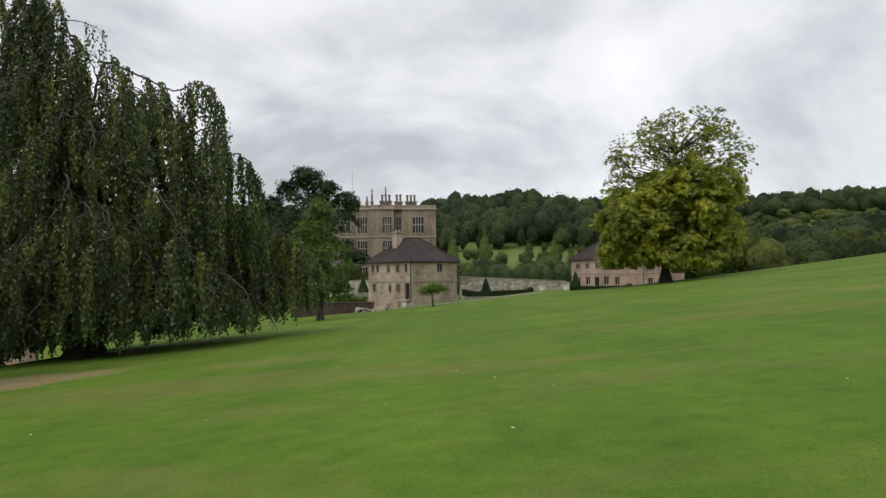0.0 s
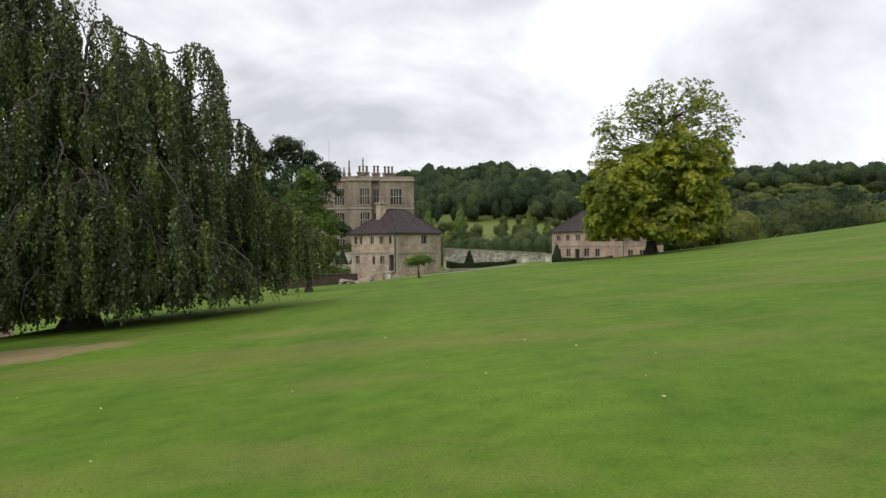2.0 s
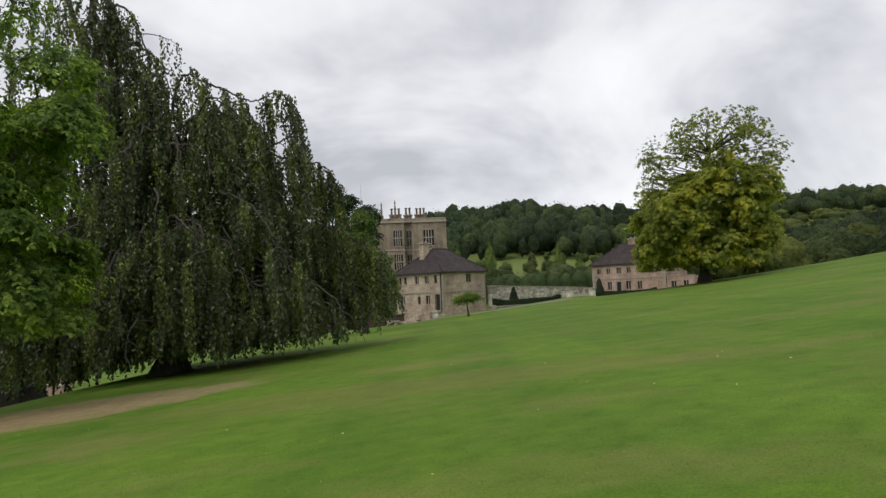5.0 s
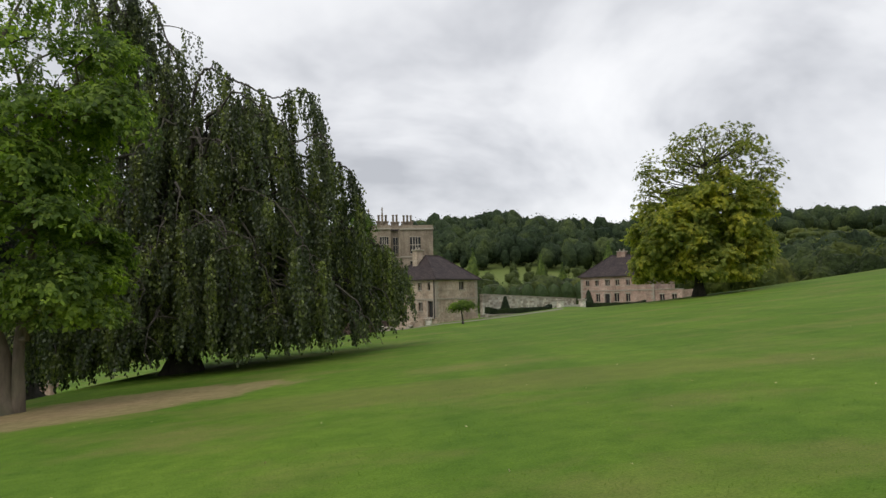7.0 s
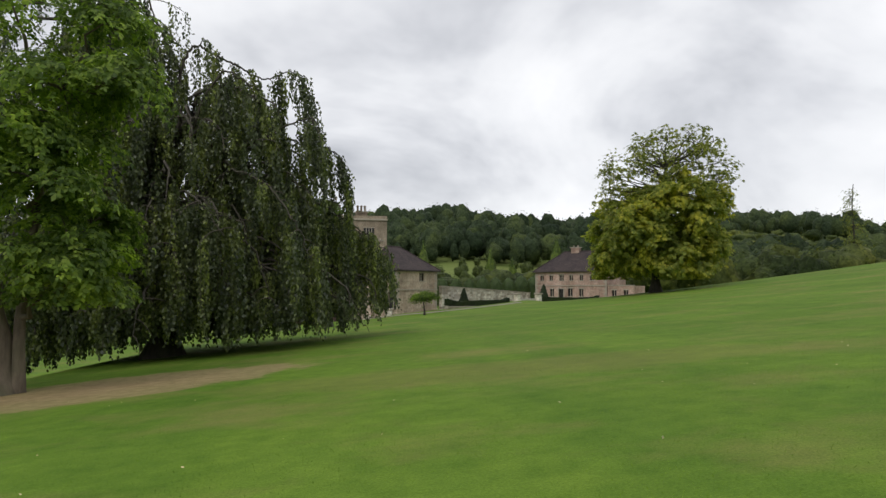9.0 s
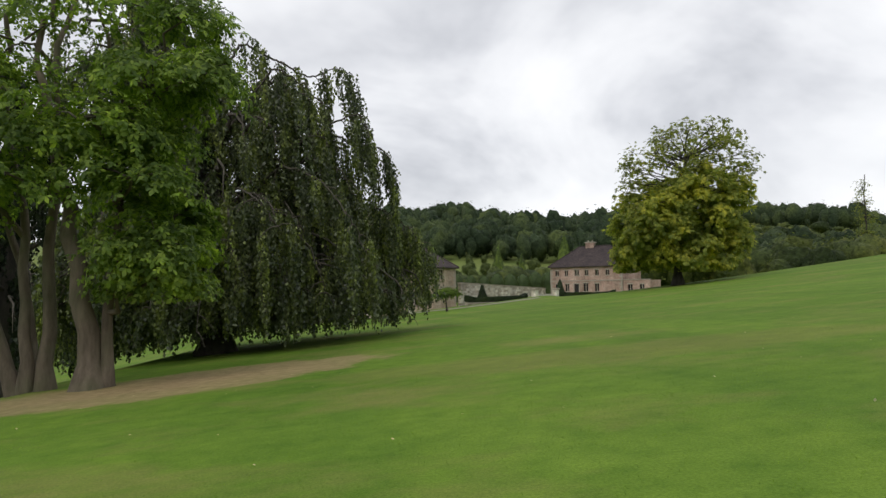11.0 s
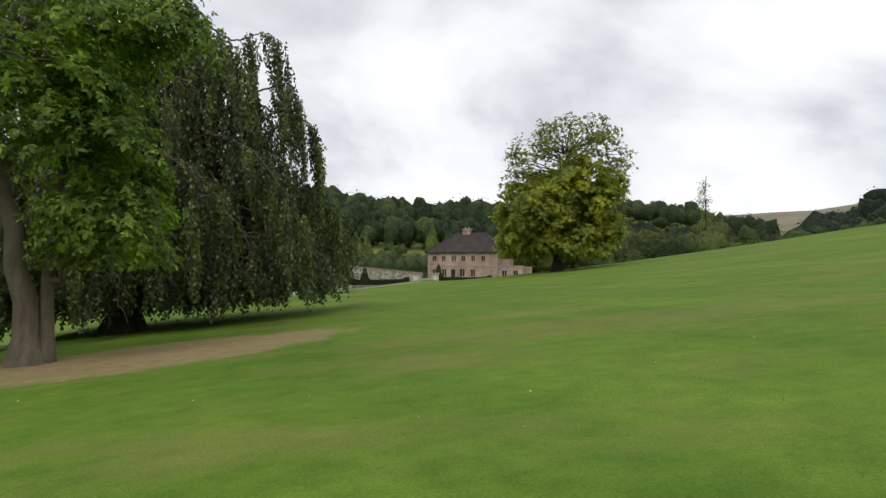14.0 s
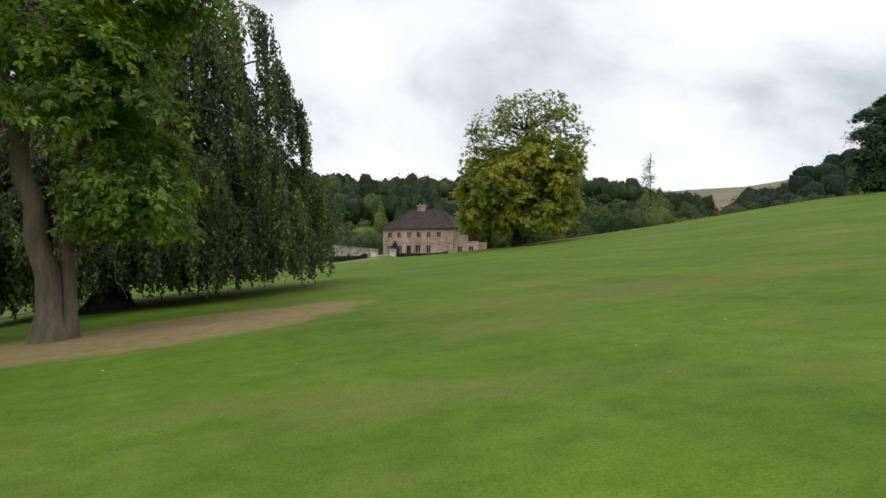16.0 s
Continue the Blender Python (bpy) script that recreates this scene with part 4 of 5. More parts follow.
def wall_panel(parent, name, length, z0, z1, openings, thick, material, m):
    """A wall whose outer face lies in local y = 0, its thickness to +y."""
    bm = bmesh.new()
    for a, b, c, d in wall_cells(length, z0, z1, openings):
        box(bm, a, 0, c, b, thick, d)
    ob = part(name, bm, material, parent)
    ob.matrix_basis = m
    return ob


def mullioned(parent, o, lights, rows, m, stone, depth=0.18, bar=0.12):
    """A stone-mullioned window in the opening o of a wall panel placed at m."""
    x0, z0, x1, z1 = o
    win = new("window")
    win.parent = parent
    win.matrix_basis = m
    pane = part("pane", boxes((x0, depth + 0.05, z0, x1, depth + 0.09, z1)), M_GLASS, win)
    for i in range(1, lights):
        x = x0 + (x1 - x0) * i / lights
        part("mullion", boxes((x - bar / 2, depth - 0.08, z0, x + bar / 2, depth + 0.06, z1)), stone, win)
    for z in rows:
        part("transom", boxes((x0, depth - 0.07, z - bar / 2, x1, depth + 0.055, z + bar / 2)), stone, win)
    part("sill", boxes((x0 - 0.12, -0.06, z0 - 0.14, x1 + 0.12, 0.16, z0)), stone, win)
    part("lintel", boxes((x0 - 0.14, -0.025, z1, x1 + 0.14, 0.15, z1 + 0.22)), stone, win)
    return win


def hip_roof(parent, L, W, z0, z1, over, inset, inset2):
    """A hipped slate roof over a rectangle L by W with its ridge along x."""
    bm = bmesh.new()
    e = [(-over, -over), (L + over, -over), (L + over, W + over), (-over, W + over)]
    lo = [bm.verts.new((x, y, z0 - 0.16)) for x, y in e]
    up = [bm.verts.new((x, y, z0)) for x, y in e]
    ra, rb = bm.verts.new((inset, W / 2, z1)), bm.verts.new((L - inset2, W / 2, z1))
    for i in range(4):
        bm.faces.new((lo[i], lo[(i + 1) % 4], up[(i + 1) % 4], up[i]))
    bm.faces.new((up[0], up[1], rb, ra)); bm.faces.new((up[1], up[2], rb)); bm.faces.new((up[2], up[3], ra, rb)); bm.faces.new((up[3], up[0], ra))
    bm.faces.new(lo[::-1])
    roof = part("roof", bm, M_ROOF, parent)
    # ridge and hip tiles
    for a, b in (((inset, W / 2, z1), (L - inset2, W / 2, z1)), ((-over, -over, z0), (inset, W / 2, z1)), ((L + over, -over, z0), (L - inset2, W / 2, z1)), ((-over, W + over, z0), (inset, W / 2, z1)), ((L + over, W + over, z0), (L - inset2, W / 2, z1))):
        v, f = tube([a, b], [0.11, 0.11], 6)
        put("ridge_tiles", mesh_from("ridge_tiles", v, f, M_ROOF), roof)
    return roof


def pavilion(m, L, W, z_low, z_floor, z_string, z_eave, z_ridge, stone, front, side, inset, chimney, label, group):
    """Two-storey lodge. front: openings on local y = 0 face; side: openings on the x = 0 face."""
    lodge = thing("pavilion", m, label, "building", group)
    wins_f = [o for o in front]
    T = 0.5
    mf = pose(0, 0, 0)
    ms = pose(0, W, 0, 0, 0, -90)
    wall_panel(lodge, "wall", L, z_low, z_eave, [o[:4] for o in front], T, stone, mf)
    wall_panel(lodge, "wall", W - T - 0.004, z_low, z_eave, [o[:4] for o in side], T, stone, ms)
    wall_panel(lodge, "wall", W - T - 0.004, z_low, z_eave, [], T, stone, pose(L, T + 0.004, 0, 0, 0, 90))
    wall_panel(lodge, "wall", L - 2 * T - 0.008, z_low, z_eave, [], T, stone, pose(L - T - 0.004, W, 0, 0, 0, 180))
    for ops, mm in ((front, mf), (side, ms)):
        for o in ops:
            if o[4] == "door":
                d = part("door", boxes((o[0] + 0.06, 0.2, o[1], o[2] - 0.06, 0.26, o[3])), M_DOOR, lodge)
                d.matrix_basis = mm
                part("door_frame", boxes((o[0] - 0.18, -0.05, o[1], o[0], 0.2, o[3] + 0.2), (o[2], -0.05, o[1], o[2] + 0.18, 0.2, o[3] + 0.2), (o[0], -0.05, o[3], o[2], 0.2, o[3] + 0.2)), M_TRIM, d)
                part("door_step", boxes((o[0] - 0.3, -0.5, o[1] - 0.18, o[2] + 0.3, 0.2, o[1])), M_TRIM, d)
            else:
                mullioned(lodge, o[:4], o[4], [], mm, M_TRIM, 0.16, 0.10)
    part("string_course", boxes((-0.09, -0.09, z_string - 0.09, L + 0.09, -0.003, z_string + 0.09), (-0.09, -0.003, z_string - 0.09, -0.003, W + 0.09, z_string + 0.09)), M_TRIM, lodge)
    part("eaves_course", boxes((-0.14, -0.14, z_eave - 0.2, L + 0.14, -0.003, z_eave - 0.02), (-0.14, -0.003, z_eave - 0.2, -0.003, W + 0.14, z_eave - 0.02)), M_TRIM, lodge)
    part("plinth", boxes((-0.07, -0.07, z_low, L + 0.07, -0.003, z_floor + 0.35), (-0.07, -0.003, z_low, -0.003, W + 0.07, z_floor + 0.35)) if not any(o[4] == "door" for o in (*front, *side)) else boxes((-0.07, -0.07, z_low, L + 0.07, -0.003, z_floor - 0.2), (-0.07, -0.003, z_low, -0.003, W + 0.07, z_floor - 0.2)), stone, lodge)
    # corner stones, long and short
    k = 0
    z = z_floor
    while z < z_eave - 0.5:
        a = 0.55 if k % 2 else 0.32
        b = 0.32 if k % 2 else 0.55
        part("quoin", boxes((-0.03, -0.03, z + 0.01, a, -0.002, z + 0.33), (-0.03, -0.002, z + 0.01, -0.002, b, z + 0.33)), M_TRIM, lodge)
        part("quoin", boxes((L - a, -0.03, z + 0.01, L + 0.03, -0.002, z + 0.33)), M_TRIM, lodge)
        z += 0.34
        k += 1
    hip_roof(lodge, L, W, z_eave + 0.0, z_ridge, 0.38, *inset)
    cx, cy, cz0, cz1, cw = chimney
    ch = part("chimney", boxes((cx - cw, cy - 0.45, cz0, cx + cw, cy + 0.45, cz1), bevel=0.02), stone, lodge)
    part("chimney_cap", boxes((cx - cw - 0.14, cy - 0.58, cz1, cx + cw + 0.14, cy + 0.58, cz1 + 0.18), bevel=0.03), M_TRIM, ch)
    for i in (-1, 1):
        v, f = tube([(cx + i * cw * 0.5, cy, cz1 + 0.18), (cx + i * cw * 0.5, cy, cz1 + 0.5)], [0.13, 0.11], 8)
        put("chimney_pot", mesh_from("chimney_pot", v, f, M_TRIM, True), ch)
    return lodge


# lodge A: near corner at the origin, entrance on the west face
LA, WA = 8.4, 9.2
sideA = []
for y, w_, z, h_, n in ((8.3, 0.5, 1.55, 0.95, 1), (7.2, 0.5, 1.55, 0.95, 1), (4.9, 0.75, 1.55, 0.95, 2), (3.0, 0.75, 1.55, 0.95, 2), (1.3, 0.5, 1.55, 1.0, 1),
                        (7.9, 0.8, -1.2, 1.1, 2), (4.6, 0.55, -1.2, 1.0, 1), (2.9, 0.8, -1.2, 1.1, 2)):
    c = WA - y
    sideA.append((c - w_ / 2, z, c + w_ / 2, z + h_, n))
sideA.append((WA - 1.5, -2.05, WA - 0.55, 0.05, "door"))
lodge_a = pavilion(pose(-3.85, 88.0, 0, 0, 0, 45), LA, WA, -5.2, -2.05, 0.33, 2.98, 6.35, M_STONE,
                   [(4.6, 1.55, 5.6, 2.6, 2), (4.7, -1.0, 5.5, 0.0, 2)], sideA, (3.1, 2.7), (2.2, 5.4, 4.2, 7.0, 0.6), "two-storey grey stone lodge with hipped slate roof", "lodges")
v, f = tube([(-0.12, 0.25, -2.2), (-0.12, 0.25, 2.9)], [0.06, 0.06], 8)
put("downpipe", mesh_from("downpipe", v, f, M_IRON, True), lodge_a, "black iron downpipe")

# lodge B
frontB = [(1.0, 1.95, 1.7, 2.85, 2), (2.9, 1.95, 3.6, 2.85, 2), (4.9, 1.95, 5.8, 2.9, 3), (6.9, 1.95, 7.6, 2.85, 2), (8.9, 1.95, 9.6, 2.85, 2), (10.9, 1.95, 11.6, 2.85, 2),
          (1.0, -0.9, 1.8, 0.4, 2), (3.0, -0.9, 3.8, 0.4, 2), (6.6, -0.9, 7.5, 0.5, 2), (8.8, -0.9, 9.6, 0.4, 2), (4.8, -1.6, 5.7, 0.4, "door")]
lodge_b = pavilion(pose(23.8, 122.3, 0, 0, 0, -44), 14.0, 8.6, -4.5, -1.6, 1.0, 3.6, 7.4, M_STONE_PINK, frontB, [], (4.0, 4.0), (6.2, 4.3, 6.6, 8.0, 0.8), "pinkish stone lodge with five bays and slate roof", "lodges")
annex = thing("garden_wing", pose(23.8, 122.3, 0, 0, 0, -44), "low pink stone wing with a parapet beside the lodge", "building")
wall_panel(annex, "wall", 4.6, -4.5, 0.95, [(0.8, -0.9, 1.6, 0.2), (2.9, -0.9, 3.7, 0.2)], 0.5, M_STONE_PINK, pose(14.1, 0.1, 0))
for a in (0.8, 2.9):
    mullioned(annex, (a, -0.9, a + 0.8, 0.2), 2, [], pose(14.1, 0.1, 0), M_TRIM, 0.16, 0.1)
wall_panel(annex, "wall", 5.0, -4.5, 0.95, [], 0.5, M_STONE_PINK, pose(18.7, 0.604, 0, 0, 0, 90))
part("coping", boxes((14.1, 0.0, 0.95, 18.8, 0.7, 1.1), bevel=0.03), M_TRIM, annex)

# ---- great house ----
house = thing("great_house", pose(-1.4, 185.0, 0, 0, 0, 182), "tall three-storey stone mansion with large mullioned windows", "house")
# local x runs west, local y towards the viewer


def house_block(x0, x1, y, z0, z1, wins, cw):
    """A facade panel at depth y with columns of windows centred at wins."""
    L = x1 - x0
    ops = []
    for c in wins:
        for zb, zt in ((-0.5, 3.2), (6.2, 10.4), (12.6, 17.0)) if z1 < 30 else ():
            ops.append((c - cw / 2 - x0, zb, c + cw / 2 - x0, zt))
    m = pose(x1, y, 0, 0, 0, 180)
    flip = [(L - o[2], o[1], L - o[0], o[3]) for o in ops]
    wall_panel(house, "wall", L, z0, z1, flip, 0.8, M_HOUSE, m)
    for o in flip:
        mullioned(house, o, 4 if cw > 2.2 else 3, [o[1] + (o[3] - o[1]) * 0.52], m, M_TRIM, 0.25, 0.2)
    for z in (4.6, 11.4):
        part("string_course", boxes((x0 - 0.1, y, z, x1 + 0.1, y + 0.18, z + 0.35)), M_TRIM, house)
    part("cornice", boxes((x0 - 0.2, y - 0.6, z1, x1 + 0.2, y + 0.35, z1 + 0.5), bevel=0.05), M_TRIM, house)
    part("parapet", boxes((x0 - 0.05, y - 0.5, z1 + 0.5, x1 + 0.05, y + 0.1, z1 + 1.3)), M_HOUSE, house)


house_block(0.0, 9.0, 0.0, -4, 19.0, [4.9], 2.9)
house_block(9.0, 11.6, -1.2, -4, 19.0, [10.0], 1.9)
house_block(11.6, 17.8, 1.6, -4, 19.0, [13.4], 2.3)
house_block(17.8, 30.0, 0.2, -4, 19.0, [20.3, 25.0], 2.5)
for x, y0, y1 in ((0.0, -16, -0.01), (11.6, -0.4, 1.58), (9.0, -1.2, -0.01), (17.8, 0.2, 1.58), (29.9, -16, 0.0)):
    part("wall", boxes((x + 0.01, y0, -4, x + 0.5, y1, 19.0)), M_HOUSE, house)
part("roof", boxes((0.3, -16, 18.9, 29.5, -0.5, 19.3)), M_ROOF, house)


def stack(x, y, pots, h):
    s = part("chimney", boxes((x - 0.5 * pots - 0.1, y - 0.6, 19.3, x + 0.5 * pots + 0.1, y + 0.6, 21.4), (x - 0.5 * pots - 0.3, y - 0.8, 21.4, x + 0.5 * pots + 0.3, y + 0.8, 21.7)), M_HOUSE, house)
    for i in range(pots):
        cx = x + (i - (pots - 1) / 2) * 1.0
        v, f = tube([(cx, y, 21.7), (cx, y, 21.9 + h), (cx, y, 21.95 + h), (cx, y, 22.25 + h)], [0.30, 0.26, 0.40, 0.36], 8)
        put("chimney_shaft", mesh_from("chimney_shaft", v, f, M_HOUSE, True), s)


stack(6.9, -4, 3, 1.3)
stack(10.4, -4, 2, 1.5)
stack(13.9, -2, 3, 1.2)
for x, y, k in ((17.6, 0.2, 0.95), (13.9, -1.2, 1.15), (19.0, 0.0, 0.35), (23.6, -0.3, 0.4), (27.0, -0.3, 0.7)):
    v, f = tube([(x, y, 19.6), (x, y, 20.9), (x, y, 21.1), (x, y, 21.6 * 1.0), (x, y, 21.3 + 1.2 * k), (x, y, 21.5 + 2.6 * k), (x, y, 21.6 + 2.7 * k), (x, y, 21.7 + 3.4 * k)], [0.45, 0.4, 0.55, 0.22, 0.3, 0.13, 0.26, 0.08], 8)
    put("finial", mesh_from("finial", v, f, M_HOUSE, True), house)
v, f = tube([(23.3, -3, 19), (23.3, -3, 30.5)], [0.09, 0.04], 6)
put("flagpole", mesh_from("flagpole", v, f, M_TRIM, True), house)

# ---- forecourt ----


def run_wall(name, a, b, za, zb, h0, thick, material, label, category, cap=True):
    """A wall from a to b with a sloping top from za to zb, down to h0."""
    a, b = Vector(a), Vector(b)
    d = b - a
    L = d.length
    ob = thing(name, pose(a.x, a.y, 0, 0, 0, math.degrees(math.atan2(d.y, d.x))), label, category)
    n = max(1, int(L / 3.0))
    for i in range(n):
        x0, x1 = L * i / n, L * (i + 1) / n
        bm = bmesh.new()
        vs = box(bm, x0, 0, h0, x1 - 0.003, thick, 1)
        for v in vs:
            if v.co.z > 0.5:
                v.co.z = za + (zb - za) * v.co.x / L
        part("wall_length", bm, material, ob)
        if cap:
            bm = bmesh.new()
            vs = box(bm, x0, -0.07, 0, x1 - 0.006, thick + 0.07, 0.14)
            for v in vs:
                v.co.z += za + (zb - za) * v.co.x / L
            part("coping_stone", bm, M_TRIM, ob)
    return ob


run_wall("garden_wall", (2.9, 94.6), (22.6, 121.6), 0.75, -0.35, -4.5, 0.5, M_WALLSTONE, "weathered grey stone garden wall between the lodges", "wall")
run_wall("terrace_edge", (2.9, 88.6), (13.6, 97.9), -2.0, -2.15, -4.5, 0.4, M_WALLSTONE, "low stone edge of the forecourt terrace", "wall")
run_wall("terrace_edge", (19.6, 103.2), (31.5, 106.6), -1.75, -1.3, -4.5, 0.4, M_WALLSTONE, "low stone edge of the forecourt terrace", "wall")


def clipped(name, m, prof, label, category, material, leaf=0.16, per=260, group="", seed=1):
    """Clipped foliage: a mesh body and a skin of small leaves on it."""
    bm = prof()
    bmesh.ops.triangulate(bm, faces=list(bm.faces))
    V = np.array([v.co[:] for v in bm.verts])
    F = np.array([[v.index for v in f.verts] for f in bm.faces])
    rng = np.random.default_rng(seed)
    A, B, C = V[F[:, 0]], V[F[:, 1]], V[F[:, 2]]
    cr = np.cross(B - A, C - A)
    ar = np.linalg.norm(cr, axis=1)
    idx = rng.choice(len(F), size=per, p=ar / ar.sum())
    u, w_ = rng.random((2, per, 1))
    fl = (u + w_) > 1
    u, w_ = np.where(fl, 1 - u, u), np.where(fl, 1 - w_, w_)
    P = A[idx] + u * (B[idx] - A[idx]) + w_ * (C[idx] - A[idx])
    nrm = cr[idx] / (ar[idx][:, None] + 1e-9)
    v, f = leaves(P - nrm * 0.03, nrm, leaf, rng, 0.6, 0.6)
    ob = thing(name, m, label, category, group)
    part("body", bm, material, ob, smooth=False)
    tagged(put("leaf_skin", mesh_from("leaf_skin", v, f, material), ob), kind="stuff")
    return ob


def cone_profile(r, h):
    def build():
        bm = bmesh.new()
        bmesh.ops.create_cone(bm, cap_ends=True, segments=14, radius1=r, radius2=0.12, depth=h)
        bmesh.ops.translate(bm, verts=bm.verts, vec=(0, 0, h / 2))
        return bm
    return build


def hedge_profile(L, T, h, rise):
    def build():
        bm = bmesh.new()
        vs = box(bm, 0, 0, 0, L, T, h)
        bmesh.ops.subdivide_edges(bm, edges=[e for e in bm.edges if abs(e.verts[0].co.x - e.verts[1].co.x) > 0.1], cuts=10, use_grid_fill=True)
        for v in bm.verts:
            e = min(v.co.x, L - v.co.x)
            v.co.z += rise * max(0, 1 - e / 1.6) ** 2 + 0.03 * math.sin(v.co.x * 7)
            if v.co.z < 0.3:
                v.co.z -= 0.0
        return bm
    return build


def dome_profile(r, h):
    def build():
        bm = bmesh.new()
        bmesh.ops.create_icosphere(bm, subdivisions=2, radius=1)
        for v in bm.verts:
            v.co.z = max(v.co.z, -0.35)
            v.co = Vector((v.co.x * r, v.co.y * r, (v.co.z + 0.35) * h / 1.35))
        return bm
    return build


clipped("low_hedge", pose(3.2, 89.4, -2.0, 0, 0, 41), hedge_profile(13.6, 0.8, 0.75, 0.35), "long low clipped dark hedge on the terrace", "hedge", M_YEW, 0.14, 4200, "low hedges", 3)
clipped("low_hedge", pose(19.9, 104.0, -1.75, 0, 0, 16), hedge_profile(11.0, 0.8, 0.75, 0.3), "low clipped dark hedge before the lodge", "hedge", M_YEW, 0.14, 3600, "low hedges", 4)
for i, (x, y, z, r, h) in enumerate(((6.4, 97.0, -1.9, 0.85, 2.35), (22.2, 111.0, -1.7, 1.0, 2.9), (-13.6, 140.0, -2.4, 1.4, 3.6), (-16.5, 141.0, -2.4, 1.2, 3.0))):
    clipped("cone_topiary", pose(x, y, z), cone_profile(r, h), "clipped dark yew cone", "topiary", M_YEW, 0.14, 1800, "yew cones", 10 + i)
for i in range(9):
    x, y = 4.4 + 2.7 * i, 128.0 + 0.5 * i
    clipped("dome_topiary", pose(x, y, -2.6), dome_profile(1.45 + 0.07 * i, 4.7 + 0.2 * ((i * 5) % 3) + 0.09 * i), "rounded clipped hedge dome", "topiary", M_HEDGE, 0.15, 2800, "hedge domes", 30 + i)
for i, (x, y) in enumerate(((15.1, 100.4), (19.2, 103.4))):
    pier = thing("gate_pier", pose(x, y, 0, 0, 0, 40), "pale stone gate pier with flat cap", "gate pier", "gate piers")
    part("shaft", boxes((-0.4, -0.4, -4.5, 0.4, 0.4, -0.45), bevel=0.03), M_WALLSTONE, pier)
    part("cap", boxes((-0.52, -0.52, -0.45, 0.52, 0.52, -0.2), bevel=0.05), M_TRIM, pier)
gate = thing("garden_gate", pose(15.55, 100.7, 0, 0, 0, 37), "pale low gate between stone piers", "gate")
for i in range(2):
    part("gate_leaf", boxes((0.05 + 2.15 * i, 0.1, -2.2, 2.1 + 2.15 * i, 0.2, -1.05)), M_GATE, gate)

# ---- west of lodge A: steps, sunk wall, shrubs ----
sunk = thing("sunk_wall", pose(-19.5, 88.6, 0, 0, 0, 4), "dark old brick retaining wall with an arched opening", "wall")
wall_panel(sunk, "wall", 10.4, -6.0, -2.55, [(7.9, -6.0, 9.5, -3.3)], 0.6, M_DARKWALL, pose(0, 0, 0))
part("coping", boxes((-0.1, -0.08, -2.55, 10.5, 0.7, -2.4), bevel=0.02), M_DARKWALL, sunk)
arch = bmesh.new()
for i in range(9):
    a0 = math.pi * i / 9
    a1 = math.pi * (i + 1) / 9
    vs = box(arch, 0, -0.03, 0, 1, 0.25, 1)
    for v_ in vs:
        aa = a0 + 0.02 if v_.co.x < 0.5 else a1 - 0.02
        rr = 0.8 if v_.co.z < 0.5 else 1.02
        v_.co.x, v_.co.z = 8.7 + rr * math.cos(aa), -4.0 + rr * math.sin(aa)
part("arch_ring", arch, M_DARKWALL, sunk)
# solid near-black block behind the arch, its colour standing in for the shade inside
part("tunnel_shade_block", boxes((7.8, 0.62, -6.0, 9.6, 3.2, -3.2)), M_TUNNEL_SHADE, sunk)

steps = thing("stone_steps", pose(-4.9, 86.4, 0, 0, 0, 152), "pale worn stone steps down from the lodge door", "steps")
for i in range(9):
    part("step", boxes((0.2 + 0.62 * i, -0.5, -4.6, 0.2 + 0.62 * (i + 1) - 0.004, 1.1, -2.1 - 0.19 * i), bevel=0.02), M_STONE, steps)
balus = thing("step_parapet", pose(-4.6, 85.8, 0, 0, 0, 152), "low pale stone parapet along the steps", "parapet")
rngp = np.random.default_rng(77)
for i in range(11):
    h_ = -2.2 - 0.16 * i + 0.22 * rngp.random()
    part("parapet_stone", boxes((0.55 * i, -0.2, -4.8, 0.55 * i + 0.53, 0.2, h_), bevel=0.06), M_WALLSTONE, balus)
rubble = thing("rockery", pose(-8.6, 85.6, -3.3), "pale tumbled rockery stones at the foot of the steps", "stones")
for i in range(22):
    r_ = 0.14 + 0.16 * rngp.random()
    v, f = blob(rngp, (rngp.uniform(-2.4, 3.4), rngp.uniform(-0.9, 0.9), rngp.uniform(-0.3, 0.25)), (r_ * 1.5, r_, r_ * 0.8), 1, 0.12)
    put("stone", mesh_from("stone", v, f, M_TRIM), rubble)
lobed_tree("shrub", -13.4, 96.0, [(0, 0, 0.1, 0, 1.6, 0.1)], [(0, 0, 1.9, 1.9, 1.4, 0.9, 1.0), (-1.5, 0, 1.5, 1.4, 1.2, 0.8, 0.8), (1.5, 0, 1.6, 1.4, 1.2, 0.8, 0.8)],
           0.24, 60, M_LEAF_GREEN, "bright green shrub above the sunk wall", 61, M_BARK_DARK, 26, 0.8, 0.5)
lobed_tree("shrub", -18.0, 97.0, [(0, 0, 0.1, 0, 1.6, 0.1)], [(0, 0, 1.9, 2.2, 1.4, 1.2, 1.0), (-2.0, 0, 2.2, 1.8, 1.4, 1.3, 1.0)],
           0.26, 60, M_LEAF_GREEN, "green shrubbery beside the sunk wall", 62, M_BARK_DARK, 30, 0.9, 0.5)
run_wall("upper_terrace_wall", (-30.0, 142.0), (-14.0, 143.0), -0.1, -0.1, -6, 0.5, M_WALLSTONE, "pale stone terrace wall before the house", "wall")


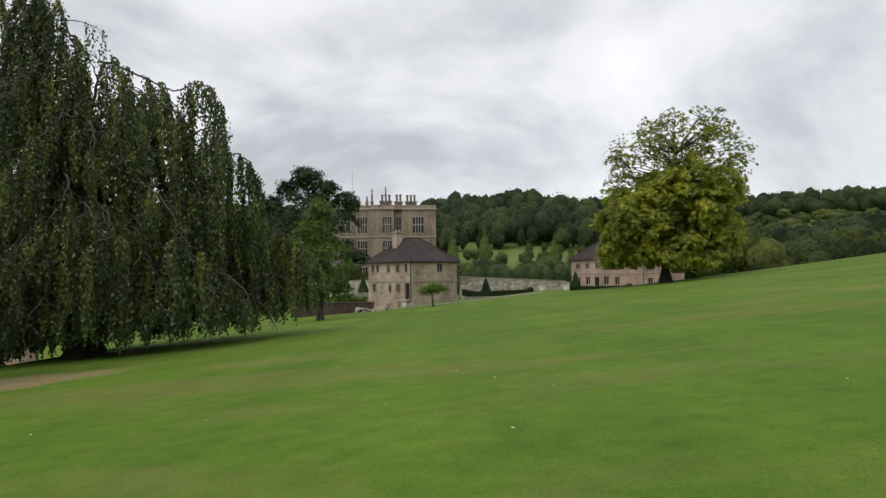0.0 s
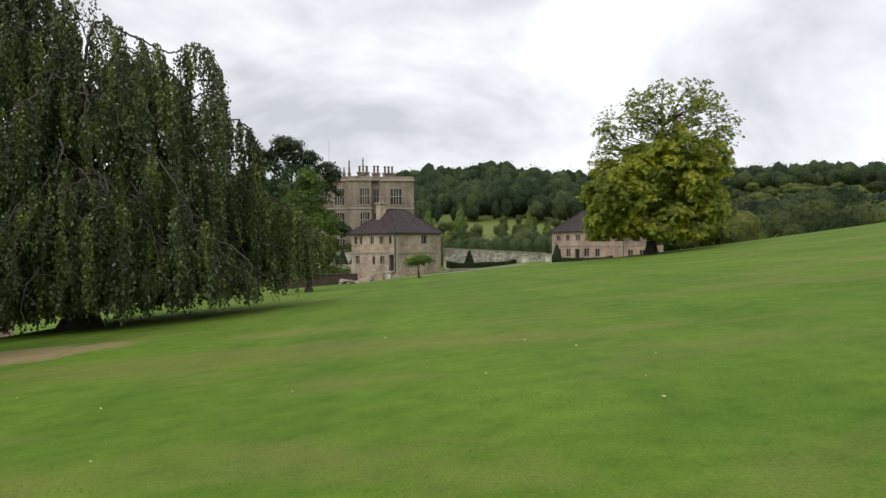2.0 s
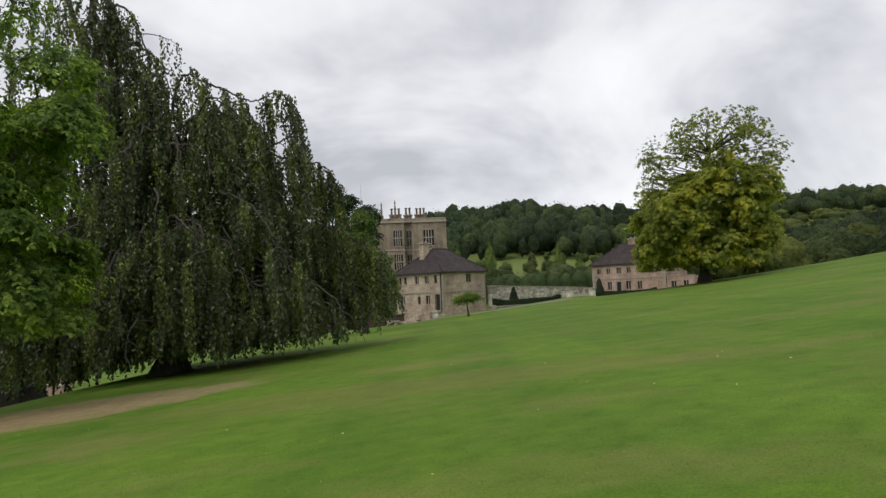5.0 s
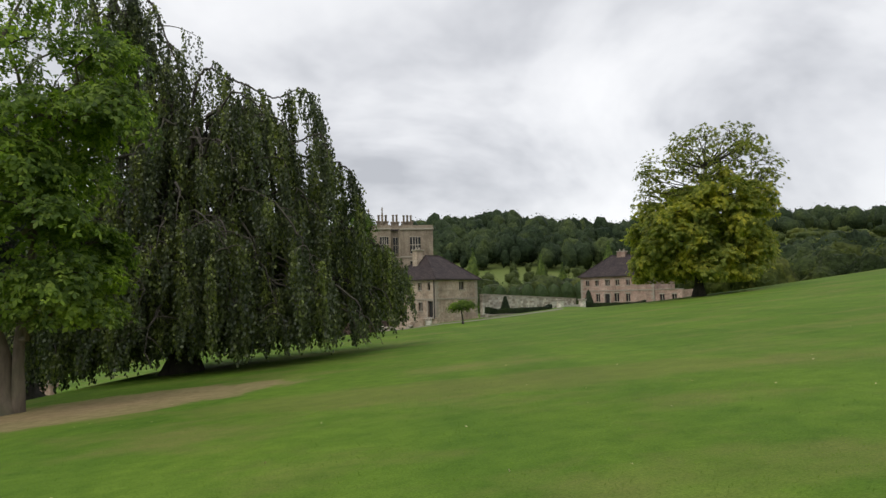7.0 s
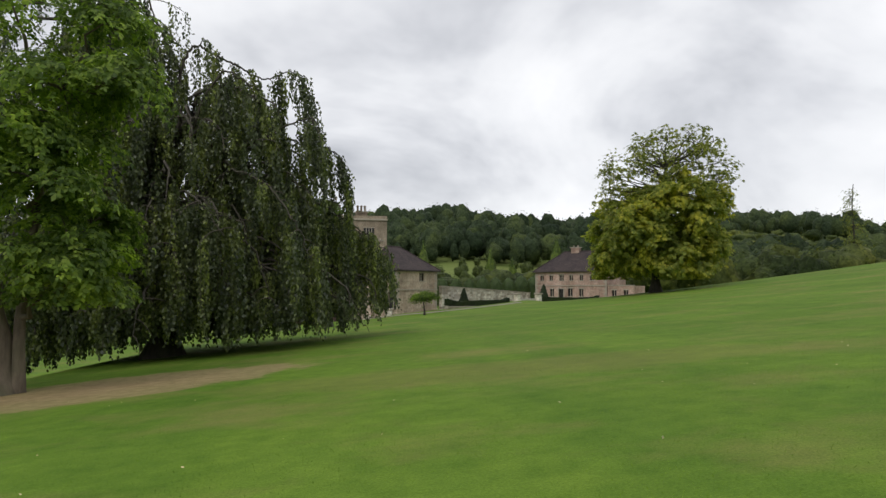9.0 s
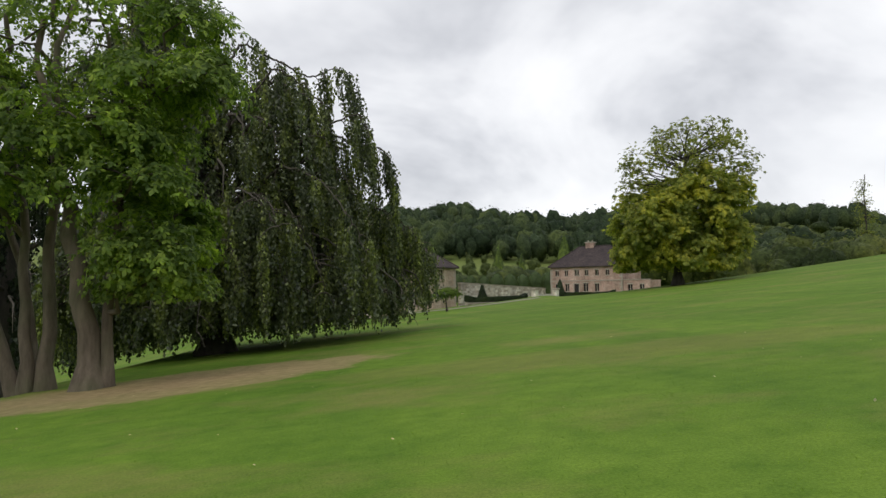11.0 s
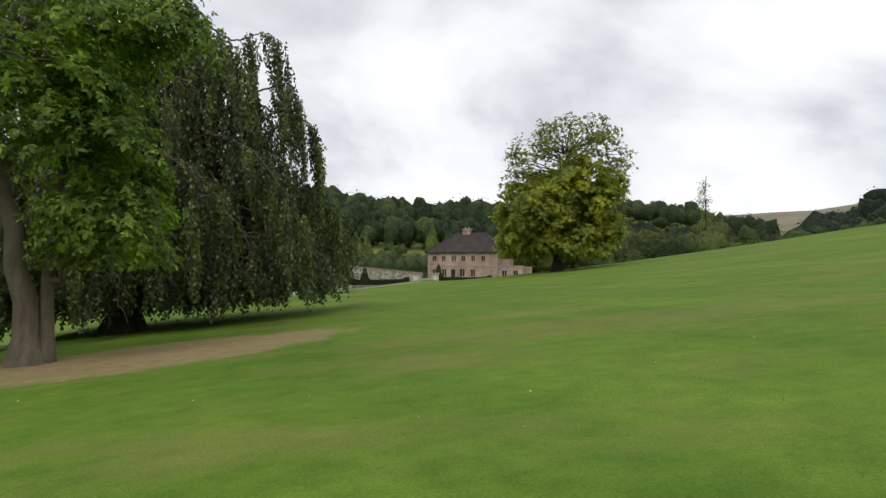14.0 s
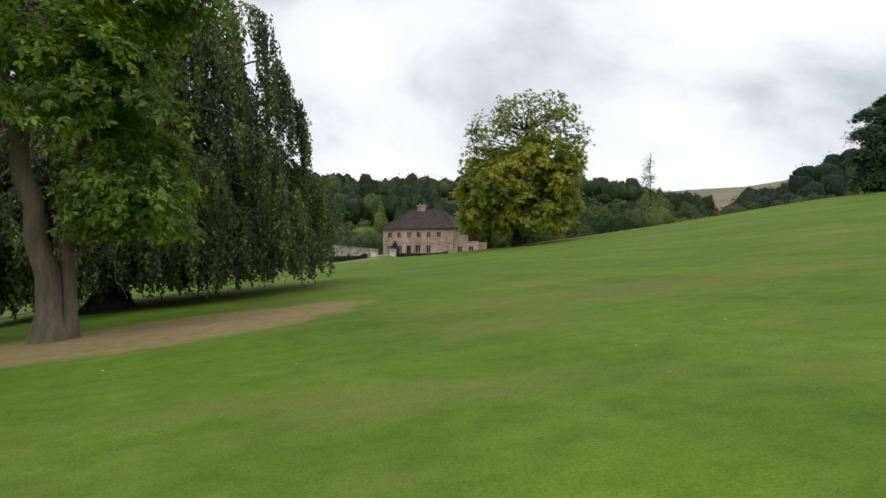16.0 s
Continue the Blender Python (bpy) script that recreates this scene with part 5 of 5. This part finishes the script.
def ribbon(name, pts, width, material, label, lift=0.03):
    """A path that lies on the ground along pts."""
    P = np.concatenate([curve_pts(*[np.array(q, float) for q in tri], 14)[:-1] for tri in pts])
    d = np.gradient(P, axis=0)
    nrm = np.stack([-d[:, 1], d[:, 0]], 1)
    nrm /= np.linalg.norm(nrm, axis=1, keepdims=True)
    rows = []
    for k in (-0.5, -0.17, 0.17, 0.5):
        q = P + nrm * width * k
        rows.append(np.stack([q[:, 0], q[:, 1], height(q[:, 0], q[:, 1]) + lift], 1))
    V = np.stack(rows, 1)
    n = len(P)
    i, j = np.meshgrid(np.arange(n - 1), np.arange(3), indexing="ij")
    F = np.stack([i * 4 + j, i * 4 + j + 1, (i + 1) * 4 + j + 1, (i + 1) * 4 + j], -1).reshape(-1, 4)
    return tagged(put(name, mesh_from(name, V.reshape(-1, 3), F, material, True)), label, "path", kind="structure")


ribbon("footpath", [((-8.5, 83.5), (-3.0, 83.2), (3.0, 86.2)), ((3.0, 86.2), (9.0, 90.2), (15.5, 96.5))], 0.8, M_GRAVEL, "narrow pale gravel footpath across the lawn")
ribbon("drive", [((-70.0, 66.0), (-52.0, 60.0), (-38.0, 52.5)), ((-38.0, 52.5), (-29.0, 47.5), (-20.0, 50.0))], 3.0, M_GRAVEL, "pale gravel drive below the trees", 0.05)
yard = run_wall("yard_wall", (-60.0, 66.0), (-38.5, 61.0), -6.3, -6.3, -11, 0.5, M_STONE_PINK, "pinkish stone yard wall beyond the drive", "wall")
shed = thing("outbuilding", pose(-58.0, 70.0, 0, 0, 0, -14), "low outbuilding with a pale roof behind the yard wall", "building")
part("wall", boxes((0, 0, -11, 14, 5, -5.4)), M_STONE_PINK, shed)
bm = bmesh.new()
vs = [bm.verts.new(c) for c in ((-0.4, -0.4, -5.4), (14.4, -0.4, -5.4), (14.4, 5.4, -5.4), (-0.4, 5.4, -5.4), (-0.4, 2.5, -3.9), (14.4, 2.5, -3.9))]
for q in ((0, 1, 5, 4), (2, 3, 4, 5), (1, 2, 5), (3, 0, 4), (3, 2, 1, 0)):
    bm.faces.new([vs[i] for i in q])
part("roof", bm, M_GATE, shed)

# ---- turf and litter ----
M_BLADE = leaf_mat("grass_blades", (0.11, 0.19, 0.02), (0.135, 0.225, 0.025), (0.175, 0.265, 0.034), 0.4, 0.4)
M_LITTER = plain_mat("fallen_leaf_colour", (0.45, 0.36, 0.12), (0.62, 0.56, 0.40), 0.8, 3)
rngb = np.random.default_rng(8)
n = 60000
by = 2.2 + 12.0 * rngb.random(n) ** 1.6
bx = rngb.uniform(-22, 14, n)
keep = (np.sin(bx * 0.7 + by) + np.sin(by * 1.3 - bx * 0.4) + rngb.normal(0, 1.2, n)) > -0.6
bx, by = bx[keep], by[keep]
dirt = ((bx + 15.4) / 5.6) ** 2 + ((by - 18.6) / 4.5) ** 2 < 1.2
bx, by = bx[~dirt], by[~dirt]
n = len(bx)
base = np.stack([bx, by, height(bx, by) - 0.004], 1)
lean = rngb.normal(0, 0.016, (n, 3))
lean[:, 2] = rngb.uniform(0.014, 0.032, n)
sd = rngb.normal(0, 1, (n, 3)) * np.array([1, 1, 0])
sd /= np.linalg.norm(sd, axis=1, keepdims=True)
bv = np.stack([base - sd * 0.003, base + sd * 0.003, base + lean], 1).reshape(-1, 3)
tagged(put("grass", mesh_from("grass", bv, np.arange(3 * n).reshape(n, 3), M_BLADE)), "short mown grass blades on the lawn", "grass", kind="stuff")
n = 70
lx, ly = rngb.uniform(-20, 10, n), 3 + 15 * rngb.random(n)
lc = np.stack([lx, ly, height(lx, ly) + 0.035], 1)
v, f = leaves(lc, rngb.normal(0, 1, (n, 3)) * np.array([1, 1, 0.15]), 0.042, rngb, 0.6, 0.1, 3.0)
tagged(put("leaf_litter", mesh_from("leaf_litter", v, f, M_LITTER)), "a few pale fallen leaves on the lawn", "leaves", kind="stuff")
